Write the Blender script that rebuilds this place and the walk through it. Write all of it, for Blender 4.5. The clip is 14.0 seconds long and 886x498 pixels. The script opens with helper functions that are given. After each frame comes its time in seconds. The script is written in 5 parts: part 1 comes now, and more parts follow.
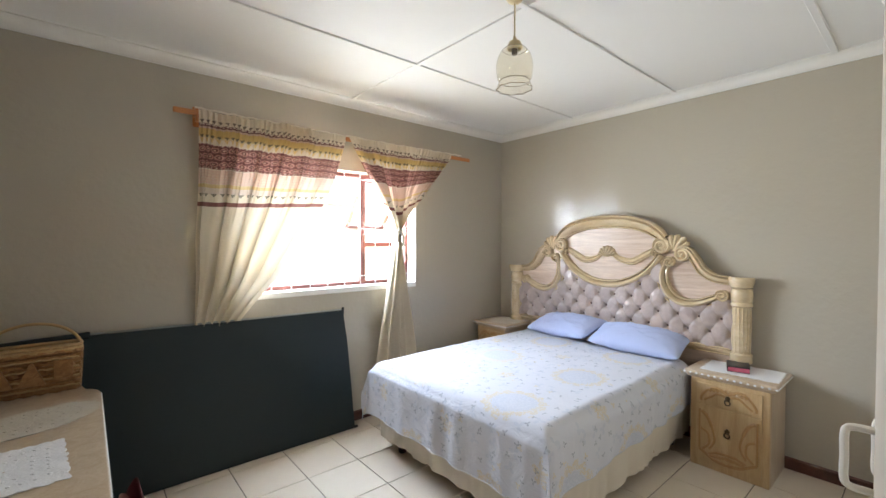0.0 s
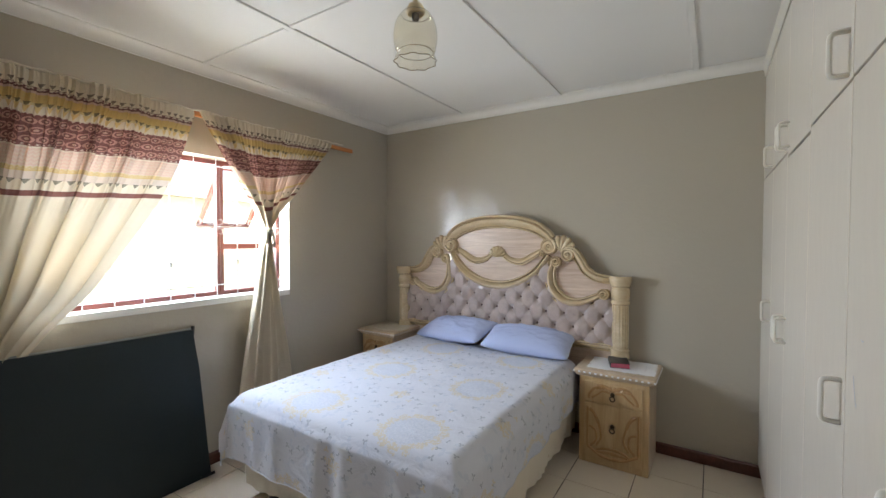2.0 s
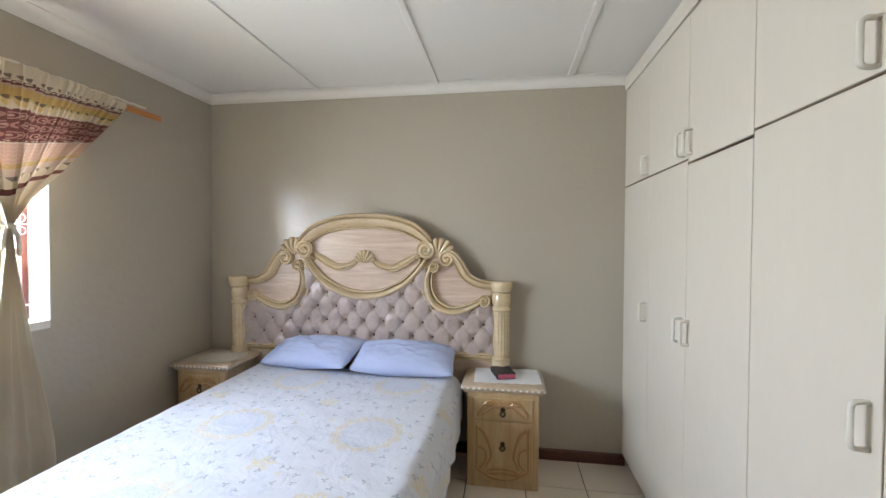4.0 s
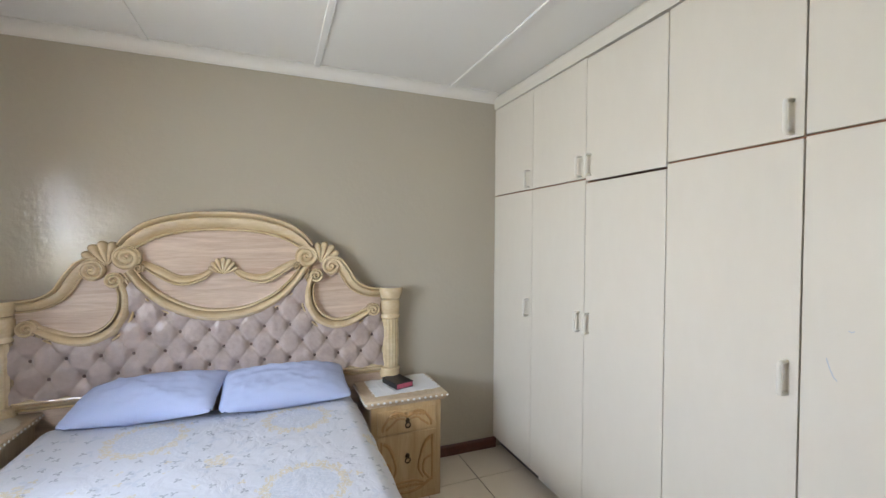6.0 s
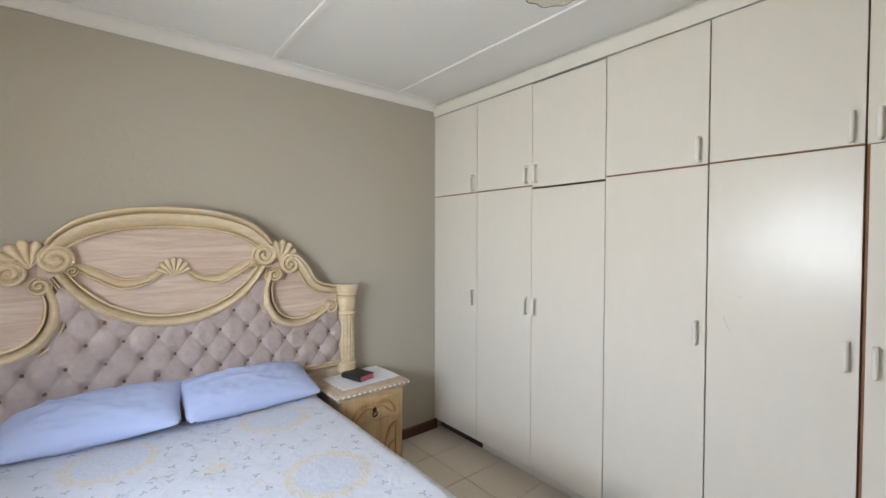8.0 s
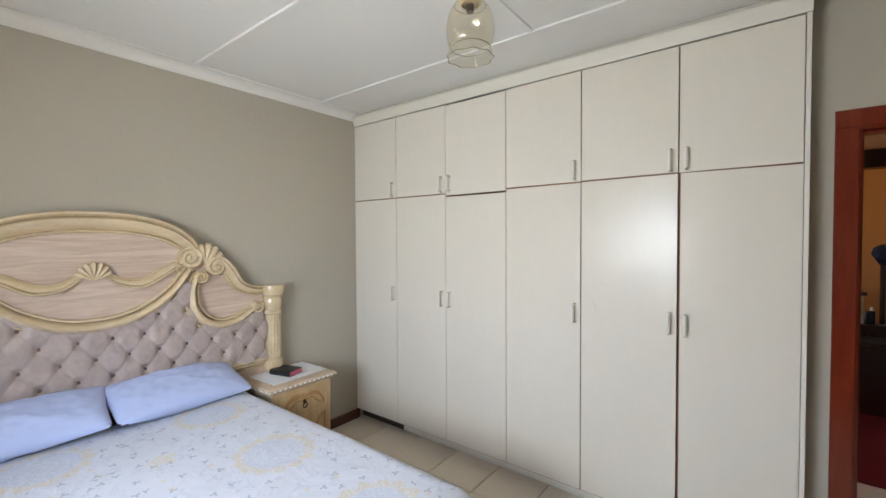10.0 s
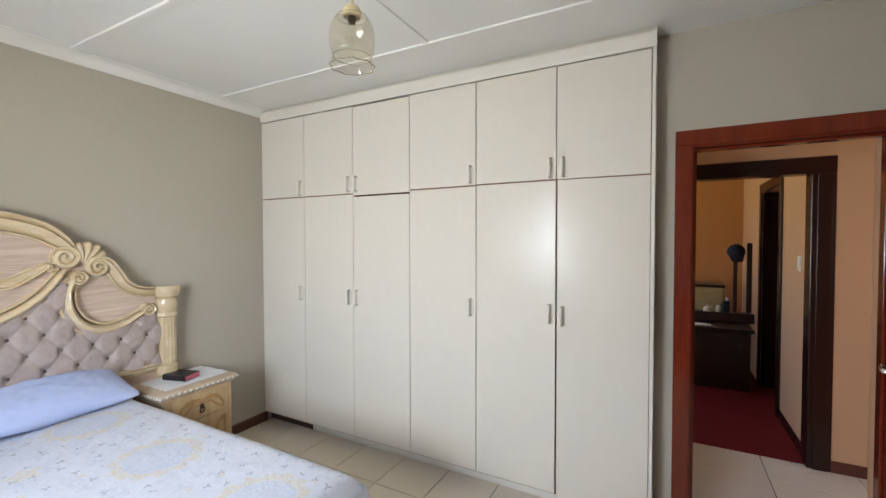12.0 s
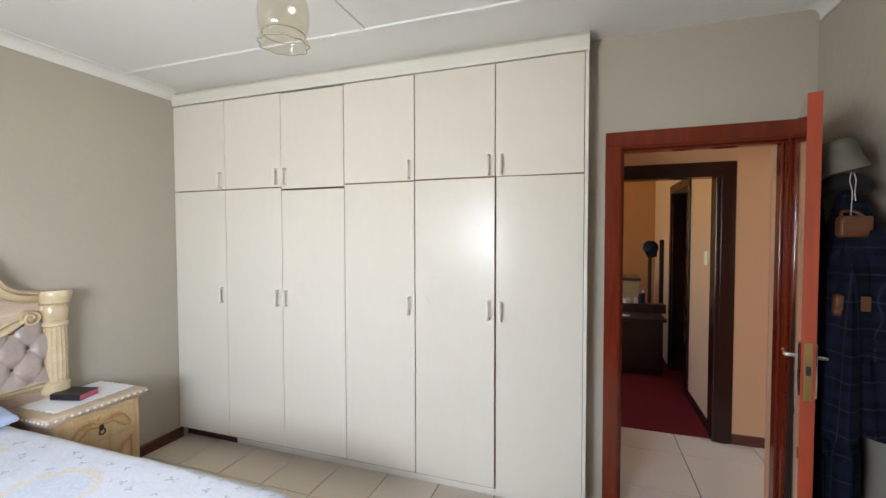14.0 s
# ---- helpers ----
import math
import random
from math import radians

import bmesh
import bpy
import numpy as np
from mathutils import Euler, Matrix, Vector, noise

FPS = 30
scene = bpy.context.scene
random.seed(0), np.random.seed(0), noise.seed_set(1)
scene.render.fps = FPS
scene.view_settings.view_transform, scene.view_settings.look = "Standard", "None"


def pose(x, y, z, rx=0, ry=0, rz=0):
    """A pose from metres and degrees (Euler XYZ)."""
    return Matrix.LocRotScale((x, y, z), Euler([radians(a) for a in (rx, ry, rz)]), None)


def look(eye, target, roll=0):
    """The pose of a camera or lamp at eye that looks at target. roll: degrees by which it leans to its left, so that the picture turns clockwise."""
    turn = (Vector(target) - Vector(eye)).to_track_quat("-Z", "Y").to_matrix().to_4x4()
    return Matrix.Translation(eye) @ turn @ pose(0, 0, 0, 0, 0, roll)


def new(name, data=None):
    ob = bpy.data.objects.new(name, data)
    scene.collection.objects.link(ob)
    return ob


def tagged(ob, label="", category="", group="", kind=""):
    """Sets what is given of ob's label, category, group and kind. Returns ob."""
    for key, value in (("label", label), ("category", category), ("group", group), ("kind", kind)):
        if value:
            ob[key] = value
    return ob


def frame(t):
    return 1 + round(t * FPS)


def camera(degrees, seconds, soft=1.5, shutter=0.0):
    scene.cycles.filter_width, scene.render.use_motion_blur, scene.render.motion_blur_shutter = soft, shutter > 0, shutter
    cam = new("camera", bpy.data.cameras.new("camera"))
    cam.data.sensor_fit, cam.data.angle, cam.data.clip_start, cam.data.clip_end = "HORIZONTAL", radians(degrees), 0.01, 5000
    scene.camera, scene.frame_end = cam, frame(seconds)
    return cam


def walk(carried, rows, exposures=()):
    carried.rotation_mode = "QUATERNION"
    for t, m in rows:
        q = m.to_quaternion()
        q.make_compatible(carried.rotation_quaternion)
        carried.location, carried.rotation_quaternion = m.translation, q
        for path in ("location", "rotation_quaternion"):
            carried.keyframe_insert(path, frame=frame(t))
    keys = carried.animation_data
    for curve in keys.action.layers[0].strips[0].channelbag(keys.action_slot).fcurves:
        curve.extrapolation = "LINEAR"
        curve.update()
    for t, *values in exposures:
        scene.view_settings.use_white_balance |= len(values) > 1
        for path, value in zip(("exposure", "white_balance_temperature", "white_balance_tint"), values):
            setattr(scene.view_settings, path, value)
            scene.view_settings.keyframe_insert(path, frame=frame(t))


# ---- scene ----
cam = camera(93.4, 14.0)
PATH = [
    (0, (0.506, -0.021, 1.492), (1.807, 1.498, 1.452), 0.1),
    (0.5, (0.56, 0.028, 1.503), (1.961, 1.455, 1.457), -0.1),
    (1, (0.583, 0.126, 1.539), (2.101, 1.425, 1.478), 0.0),
    (1.5, (0.624, 0.203, 1.535), (2.227, 1.398, 1.482), 0.1),
    (2, (0.71, 0.265, 1.516), (2.39, 1.349, 1.465), 0.1),
    (2.5, (0.817, 0.36, 1.528), (2.582, 1.298, 1.472), 0.1),
    (3, (0.9, 0.486, 1.552), (2.75, 1.243, 1.5), 0.1),
    (3.5, (0.969, 0.618, 1.54), (2.886, 1.189, 1.496), 0.3),
    (4, (1.034, 0.784, 1.526), (3.01, 1.085, 1.483), 0.3),
    (6.5, (1.3, 1.678, 1.563), (3.07, 0.748, 1.519), 0.2),
    (7, (1.345, 1.817, 1.55), (3.031, 0.741, 1.504), -0.0),
    (9.5, (1.264, 2.384, 1.558), (2.589, 0.886, 1.506), -0.0),
    (10, (1.179, 2.396, 1.566), (2.405, 0.817, 1.514), -0.3),
    (10.5, (1.1, 2.401, 1.556), (2.255, 0.769, 1.513), -0.0),
    (11, (1.032, 2.407, 1.572), (2.125, 0.733, 1.515), -0.2),
    (11.5, (0.994, 2.393, 1.556), (2.022, 0.677, 1.507), -0.1),
    (12, (0.974, 2.388, 1.559), (1.924, 0.629, 1.507), -0.1),
    (12.5, (0.971, 2.388, 1.568), (1.833, 0.585, 1.506), -0.1),
    (13, (0.973, 2.375, 1.566), (1.748, 0.532, 1.503), -0.1),
    (13.5, (1.003, 2.354, 1.56), (1.717, 0.487, 1.496), -0.1),
    (14, (1.042, 2.346, 1.556), (1.692, 0.455, 1.49), -0.1),
]
walk(cam, [(t, look(eye, target, roll)) for t, eye, target, roll in PATH],
     [(0, 2.30), (1, 2.03), (2, 1.66), (3, 1.74), (4, 2.05), (6.5, 2.06), (7, 2.05), (9.5, 2.02), (10.5, 2.06), (11.5, 2.12), (13, 2.26), (14, 2.35)])

# ---- light ----
world = bpy.data.worlds.new("sky")
scene.world = world
world.use_nodes = True
sky = world.node_tree.nodes.new("ShaderNodeTexSky")
sky.sky_type, sky.sun_disc = "NISHITA", False
sky.sun_elevation, sky.sun_rotation = radians(58), radians(160)
world.node_tree.links.new(sky.outputs[0], world.node_tree.nodes["Background"].inputs[0])
world.node_tree.nodes["Background"].inputs[1].default_value = 0.15

sun = new("sun", bpy.data.lights.new("sun", "SUN"))
sun.data.energy, sun.data.angle, sun.data.color = 5.0, radians(0.5), (1.0, 0.95, 0.88)
sun.matrix_basis = look((0, 0, 0), (-0.18, 0.5, -0.85))


def area_lamp(name, eye, target, width, height, watts, color):
    lamp = new(name, bpy.data.lights.new(name, "AREA"))
    lamp.data.shape, lamp.data.size, lamp.data.size_y = "RECTANGLE", width, height
    lamp.data.energy, lamp.data.color = watts, color
    lamp.matrix_basis = look(eye, target)
    return lamp


area_lamp("window_daylight", (2.065, 3.40, 1.62), (2.065, 1.9, 0.92), 1.5, 0.95, 36, (0.685, 0.80, 1.0))
area_lamp("ground_glow", (2.065, 3.42, 1.56), (2.065, 2.55, 2.8), 1.5, 0.95, 12.0, (1.0, 0.89, 0.67))
# added fill that brightens the hall beside an invented opening
area_lamp("hall_fill", (-2.35, -0.72, 1.5), (0.0, -0.75, 1.2), 0.8, 1.0, 3.0, (1.0, 0.95, 0.88))
# added fill for the back room; its window is invented and unseen
area_lamp("back_room_fill", (2.95, -3.0, 1.6), (0.3, -3.0, 1.0), 1.0, 1.0, 0.10, (1.0, 0.93, 0.85))


# ---- materials ----
def nodes_of(name):
    m = bpy.data.materials.new(name)
    m.use_nodes = True
    t = m.node_tree
    return m, t, t.nodes["Principled BSDF"]


def node(t, kind, **values):
    n = t.nodes.new(kind)
    for key, value in values.items():
        n.inputs[key.replace("_", " ")].default_value = value
    return n


def coords(t, scale=(1, 1, 1), turn=(0, 0, 0), space="Object"):
    c, m = t.nodes.new("ShaderNodeTexCoord"), t.nodes.new("ShaderNodeMapping")
    m.inputs["Scale"].default_value, m.inputs["Rotation"].default_value = scale, turn
    t.links.new(c.outputs[space], m.inputs["Vector"])
    return m.outputs[0]


def noise_tex(t, vector, scale, detail=4.0, rough=0.55, distort=0.0):
    n = node(t, "ShaderNodeTexNoise", Scale=scale, Detail=detail, Roughness=rough, Distortion=distort)
    t.links.new(vector, n.inputs["Vector"])
    return n.outputs["Fac"]


def ramp(t, fac, stops, constant=False):
    r = t.nodes.new("ShaderNodeValToRGB")
    r.color_ramp.interpolation = "CONSTANT" if constant else "LINEAR"
    while len(r.color_ramp.elements) < len(stops):
        r.color_ramp.elements.new(0.5)
    for e, (p, c) in zip(r.color_ramp.elements, stops):
        e.position = p
        e.color = (*c, 1) if len(c) == 3 else c
    t.links.new(fac, r.inputs[0])
    return r.outputs[0]


def mix(t, fac, a, b, kind="MIX"):
    n = t.nodes.new("ShaderNodeMix")
    n.data_type, n.blend_type = "RGBA", kind
    for socket, value in ((n.inputs[0], fac), (n.inputs[6], a), (n.inputs[7], b)):
        if isinstance(value, bpy.types.NodeSocket):
            t.links.new(value, socket)
        else:
            socket.default_value = (*value, 1) if isinstance(value, tuple) else value
    return n.outputs[2]


def calc(t, op, a, b=0.0, c=0.0):
    n = t.nodes.new("ShaderNodeMath")
    n.operation = op
    for socket, value in zip(n.inputs, (a, b, c)):
        if isinstance(value, bpy.types.NodeSocket):
            t.links.new(value, socket)
        else:
            socket.default_value = value
    return n.outputs[0]


def bump(t, shader, height, strength, distance=0.01):
    b = node(t, "ShaderNodeBump", Strength=strength, Distance=distance)
    t.links.new(height, b.inputs["Height"])
    t.links.new(b.outputs[0], shader.inputs["Normal"])


def surface(name, color, rough=0.5, vary=0.08, fine=60.0, coarse=2.0, relief=0.15, metal=0.0, spec=0.5, tint=None, per_piece=0.0, stretch=(1, 1, 1), coat=0.0):
    """Paint, plaster, stone, leather: a colour that varies at two scales, with fine relief."""
    m, t, p = nodes_of(name)
    v = coords(t, stretch)
    big, small = noise_tex(t, v, coarse, 3), noise_tex(t, v, fine, 5)
    other = tint or tuple(c * 0.8 for c in color)
    c = mix(t, calc(t, "MULTIPLY", calc(t, "ADD", big, calc(t, "MULTIPLY", small, 0.6)), vary * 5), color, other)
    if per_piece:
        info = t.nodes.new("ShaderNodeObjectInfo")
        c = mix(t, calc(t, "MULTIPLY", info.outputs["Random"], per_piece), c, other)
    t.links.new(c, p.inputs["Base Color"])
    t.links.new(calc(t, "ADD", calc(t, "MULTIPLY", calc(t, "SUBTRACT", big, 0.5), 0.12), rough), p.inputs["Roughness"])
    p.inputs["Metallic"].default_value, p.inputs["Specular IOR Level"].default_value = metal, spec
    p.inputs["Coat Weight"].default_value, p.inputs["Coat Roughness"].default_value = coat, 0.12
    if relief:
        bump(t, p, small, relief, 0.004)
    return m


def timber(name, light, dark, rough=0.3, grain=(1.5, 14, 14), coat=0.3, relief=0.1, polish=0.15):
    m, t, p = nodes_of(name)
    v = coords(t, grain)
    warp, fine = noise_tex(t, v, 1.2, 5, 0.6, 1.2), noise_tex(t, coords(t, tuple(g * 6 for g in grain)), 1.5, 3)
    f = calc(t, "ADD", calc(t, "MULTIPLY", warp, 0.75), calc(t, "MULTIPLY", fine, 0.3))
    t.links.new(ramp(t, f, [(0.3, dark), (0.52, tuple((a + b) / 2 for a, b in zip(light, dark))), (0.7, light)]), p.inputs["Base Color"])
    p.inputs["Roughness"].default_value, p.inputs["Coat Weight"].default_value, p.inputs["Coat Roughness"].default_value = rough, coat, polish
    bump(t, p, fine, relief, 0.002)
    return m


def clear_glass(name, tint, gloss=0.05, base=0.04):
    m, t, p = nodes_of(name)
    t.nodes.remove(p)
    see, shine, blend, edge = t.nodes.new("ShaderNodeBsdfTransparent"), t.nodes.new("ShaderNodeBsdfGlossy"), t.nodes.new("ShaderNodeMixShader"), t.nodes.new("ShaderNodeLayerWeight")
    see.inputs[0].default_value, shine.inputs["Roughness"].default_value = (*tint, 1), gloss
    edge.inputs[0].default_value = 0.5
    t.links.new(calc(t, "ADD", calc(t, "MULTIPLY", calc(t, "POWER", edge.outputs["Facing"], 4.0), 0.8), base), blend.inputs[0])
    t.links.new(see.outputs[0], blend.inputs[1])
    t.links.new(shine.outputs[0], blend.inputs[2])
    t.links.new(blend.outputs[0], t.nodes["Material Output"].inputs[0])
    return m


def through_cloth(m, t, p, color, amount):
    """Lets light through thin cloth."""
    tr, blend = t.nodes.new("ShaderNodeBsdfTranslucent"), t.nodes.new("ShaderNodeMixShader")
    t.links.new(color, tr.inputs[0])
    blend.inputs[0].default_value = amount
    t.links.new(p.outputs[0], blend.inputs[1])
    t.links.new(tr.outputs[0], blend.inputs[2])
    t.links.new(blend.outputs[0], t.nodes["Material Output"].inputs[0])


def curtain_cloth():
    """Cream cotton with a printed border of rust, gold and beige bands near the top."""
    m, t, p = nodes_of("printed_curtain")
    c = t.nodes.new("ShaderNodeTexCoord")
    uv = t.nodes.new("ShaderNodeSeparateXYZ")
    t.links.new(c.outputs["UV"], uv.inputs[0])
    u, d = uv.outputs[0], uv.outputs[1]          # metres across the cloth, metres below the hem at the top
    cream, gold, rust, plum, blush = (0.74, 0.65, 0.50), (0.60, 0.40, 0.13), (0.17, 0.035, 0.03), (0.12, 0.03, 0.035), (0.58, 0.40, 0.30)
    bands = ramp(t, calc(t, "MULTIPLY", d, 1 / 1.0), [
        (0.0, cream), (0.076, plum), (0.096, blush), (0.108, gold), (0.150, (0.64, 0.50, 0.24)), (0.164, cream), (0.200, rust), (0.212, (0.15, 0.032, 0.03)), (0.340, rust), (0.348, cream),
        (0.356, (0.68, 0.48, 0.38)), (0.445, (0.62, 0.46, 0.20)), (0.468, (0.66, 0.55, 0.46)), (0.505, cream), (0.558, rust), (0.584, cream)], True)
    # three rows of linked ovals in the rust band
    fu = calc(t, "SUBTRACT", calc(t, "FRACT", calc(t, "ADD", calc(t, "MULTIPLY", u, 13), calc(t, "MULTIPLY", calc(t, "FLOOR", calc(t, "MULTIPLY", calc(t, "SUBTRACT", d, 0.212), 23.0)), 0.5))), 0.5)
    fd = calc(t, "SUBTRACT", calc(t, "FRACT", calc(t, "MULTIPLY", calc(t, "SUBTRACT", d, 0.212), 23.0)), 0.5)
    oval = calc(t, "SQRT", calc(t, "ADD", calc(t, "MULTIPLY", calc(t, "MULTIPLY", fu, fu), 1.1), calc(t, "MULTIPLY", calc(t, "MULTIPLY", fd, fd), 1.7)))
    inside = calc(t, "MULTIPLY", calc(t, "GREATER_THAN", d, 0.212), calc(t, "LESS_THAN", d, 0.342))
    col = mix(t, calc(t, "MULTIPLY", inside, calc(t, "MULTIPLY", calc(t, "COMPARE", oval, 0.42, 0.085), 0.85)), bands, (0.55, 0.27, 0.21))
    col = mix(t, calc(t, "MULTIPLY", inside, calc(t, "MULTIPLY", calc(t, "LESS_THAN", oval, 0.17), 0.85)), col, (0.60, 0.36, 0.27))
    # a chain of loops along the upper plum line and the foot of the rust band
    for row in (0.086, 0.205, 0.345):
        link = calc(t, "ADD", calc(t, "ABSOLUTE", calc(t, "SUBTRACT", calc(t, "FRACT", calc(t, "MULTIPLY", u, 30)), 0.5)), calc(t, "MULTIPLY", calc(t, "ABSOLUTE", calc(t, "SUBTRACT", d, row)), 60))
        col = mix(t, calc(t, "MULTIPLY", calc(t, "LESS_THAN", link, 0.30), 0.8), col, (0.70, 0.55, 0.45))
    # rows of small dark and yellow triangles
    for row, size, ink in ((0.148, 0.024, (0.05, 0.045, 0.025)), (0.505, 0.024, (0.06, 0.065, 0.04)), (0.166, 0.034, (0.68, 0.47, 0.14)), (0.056, 0.022, (0.07, 0.045, 0.035)), (0.080, 0.012, cream)):
        tri = calc(t, "ABSOLUTE", calc(t, "SUBTRACT", calc(t, "FRACT", calc(t, "MULTIPLY", u, 16)), 0.5))
        low = calc(t, "DIVIDE", calc(t, "SUBTRACT", d, row), size)
        on = calc(t, "MULTIPLY", calc(t, "GREATER_THAN", low, 0.0), calc(t, "LESS_THAN", calc(t, "ADD", tri, calc(t, "MULTIPLY", low, 0.35)), 0.34))
        col = mix(t, calc(t, "MULTIPLY", on, 0.8), col, ink)
    chev = calc(t, "FRACT", calc(t, "ADD", calc(t, "MULTIPLY", d, 55), calc(t, "PINGPONG", calc(t, "MULTIPLY", u, 40), 0.5)))
    zone = calc(t, "MULTIPLY", calc(t, "GREATER_THAN", d, 0.36), calc(t, "LESS_THAN", d, 0.46))
    col = mix(t, calc(t, "MULTIPLY", zone, calc(t, "MULTIPLY", calc(t, "GREATER_THAN", chev, 0.55), 0.45)), col, (0.70, 0.62, 0.50))
    weave = noise_tex(t, coords(t, (1, 1, 1)), 260, 2)
    col = mix(t, calc(t, "MULTIPLY", weave, 0.25), col, (0.62, 0.55, 0.44))
    t.links.new(col, p.inputs["Base Color"])
    p.inputs["Roughness"].default_value = 0.9
    p.inputs["Specular IOR Level"].default_value = 0.15
    bump(t, p, weave, 0.2, 0.002)
    through_cloth(m, t, p, col, 0.075)
    return m


def bedspread_cloth():
    """White cotton print: ringed flower medallions in straw and grey, scattered grey sprigs."""
    m, t, p = nodes_of("printed_bedspread")
    c = t.nodes.new("ShaderNodeTexCoord")
    xyz = t.nodes.new("ShaderNodeSeparateXYZ")
    t.links.new(c.outputs["UV"], xyz.inputs[0])
    x, y = xyz.outputs[0], xyz.outputs[1]
    def polar(dx, dy):
        return calc(t, "SQRT", calc(t, "ADD", calc(t, "MULTIPLY", dx, dx), calc(t, "MULTIPLY", dy, dy))), calc(t, "ARCTAN2", dy, dx)

    def repeat(v, start, step):
        return calc(t, "SUBTRACT", calc(t, "FRACT", calc(t, "DIVIDE", calc(t, "SUBTRACT", v, start - step / 2 - 8 * step), step)), 0.5)

    # medallions on a square lattice
    r, ang = polar(calc(t, "MULTIPLY", repeat(x, 1.18, 0.64), 0.64), calc(t, "MULTIPLY", repeat(y, 2.58, 0.66), 0.66))
    edge = noise_tex(t, c.outputs["UV"], 42, 4, 0.65)
    blot = noise_tex(t, c.outputs["UV"], 85, 3)
    paper, straw, grey, pale = (0.63, 0.64, 0.69), (0.66, 0.50, 0.19), (0.25, 0.28, 0.32), (0.50, 0.54, 0.62)
    far_out = calc(t, "GREATER_THAN", r, 0.19)
    col = mix(t, calc(t, "MULTIPLY", calc(t, "LESS_THAN", r, 0.125), calc(t, "ADD", 0.20, calc(t, "MULTIPLY", calc(t, "GREATER_THAN", blot, 0.49), 0.4))), paper, pale)
    col = mix(t, calc(t, "MULTIPLY", calc(t, "MULTIPLY", calc(t, "LESS_THAN", r, 0.115), calc(t, "COMPARE", calc(t, "FRACT", calc(t, "MULTIPLY", r, 30)), 0.5, 0.16)), calc(t, "GREATER_THAN", calc(t, "COSINE", calc(t, "MULTIPLY", ang, 20)), 0.0)), col, (0.62, 0.64, 0.70))
    spike = calc(t, "ADD", 0.148, calc(t, "MULTIPLY", calc(t, "ABSOLUTE", calc(t, "COSINE", calc(t, "MULTIPLY", ang, 7))), 0.030))
    wob = calc(t, "ADD", r, calc(t, "MULTIPLY", calc(t, "SUBTRACT", edge, 0.5), 0.10))
    crown = calc(t, "MULTIPLY", calc(t, "GREATER_THAN", wob, 0.128), calc(t, "LESS_THAN", wob, spike))
    col = mix(t, calc(t, "MULTIPLY", crown, calc(t, "MULTIPLY", calc(t, "GREATER_THAN", blot, 0.46), 0.46)), col, straw)
    # straw flowers half-way between the medallions
    rf, af = polar(calc(t, "MULTIPLY", repeat(x, 1.50, 0.64), 0.64), calc(t, "MULTIPLY", repeat(y, 2.91, 0.66), 0.66))
    petal = calc(t, "LESS_THAN", calc(t, "ADD", rf, calc(t, "MULTIPLY", calc(t, "SUBTRACT", edge, 0.5), 0.03)), calc(t, "ADD", 0.028, calc(t, "MULTIPLY", calc(t, "ABSOLUTE", calc(t, "COSINE", calc(t, "MULTIPLY", af, 2.5))), 0.032)))
    col = mix(t, calc(t, "MULTIPLY", petal, calc(t, "MULTIPLY", calc(t, "GREATER_THAN", blot, 0.47), 0.45)), col, straw)
    # sprigs of three small leaves, and paler leaves between them
    for scale, size, ink, strength, share in ((12.0, 0.0165, grey, 0.62, 0.35), (8.0, 0.034, pale, 0.50, 0.30), (7.0, 0.017, straw, 0.45, 0.6)):
        v = node(t, "ShaderNodeTexVoronoi", Scale=scale, Randomness=0.9)
        t.links.new(c.outputs["UV"], v.inputs["Vector"])
        off = t.nodes.new("ShaderNodeVectorMath")
        off.operation = "SUBTRACT"
        t.links.new(c.outputs["UV"], off.inputs[0])
        t.links.new(v.outputs["Position"], off.inputs[1])
        oxy, hue = t.nodes.new("ShaderNodeSeparateXYZ"), t.nodes.new("ShaderNodeSeparateColor")
        t.links.new(off.outputs[0], oxy.inputs[0])
        t.links.new(v.outputs["Color"], hue.inputs[0])
        rs, turn = polar(oxy.outputs[0], oxy.outputs[1])
        lobe = calc(t, "ABSOLUTE", calc(t, "COSINE", calc(t, "ADD", calc(t, "MULTIPLY", turn, 1.5), calc(t, "MULTIPLY", hue.outputs[0], 6.28))))
        leaf = calc(t, "LESS_THAN", rs, calc(t, "MULTIPLY", calc(t, "POWER", lobe, 1.6), size))
        leaf = calc(t, "MULTIPLY", calc(t, "MULTIPLY", leaf, far_out), calc(t, "GREATER_THAN", hue.outputs[1], share))
        col = mix(t, calc(t, "MULTIPLY", leaf, strength), col, ink)
    t.links.new(col, p.inputs["Base Color"])
    p.inputs["Roughness"].default_value, p.inputs["Specular IOR Level"].default_value, p.inputs["Sheen Weight"].default_value = 0.85, 0.2, 0.15
    crease = noise_tex(t, coords(t, (2.2, 2.2, 2.2)), 3.0, 5, 0.6, 0.8)
    bump(t, p, crease, 0.45, 0.025)
    return m


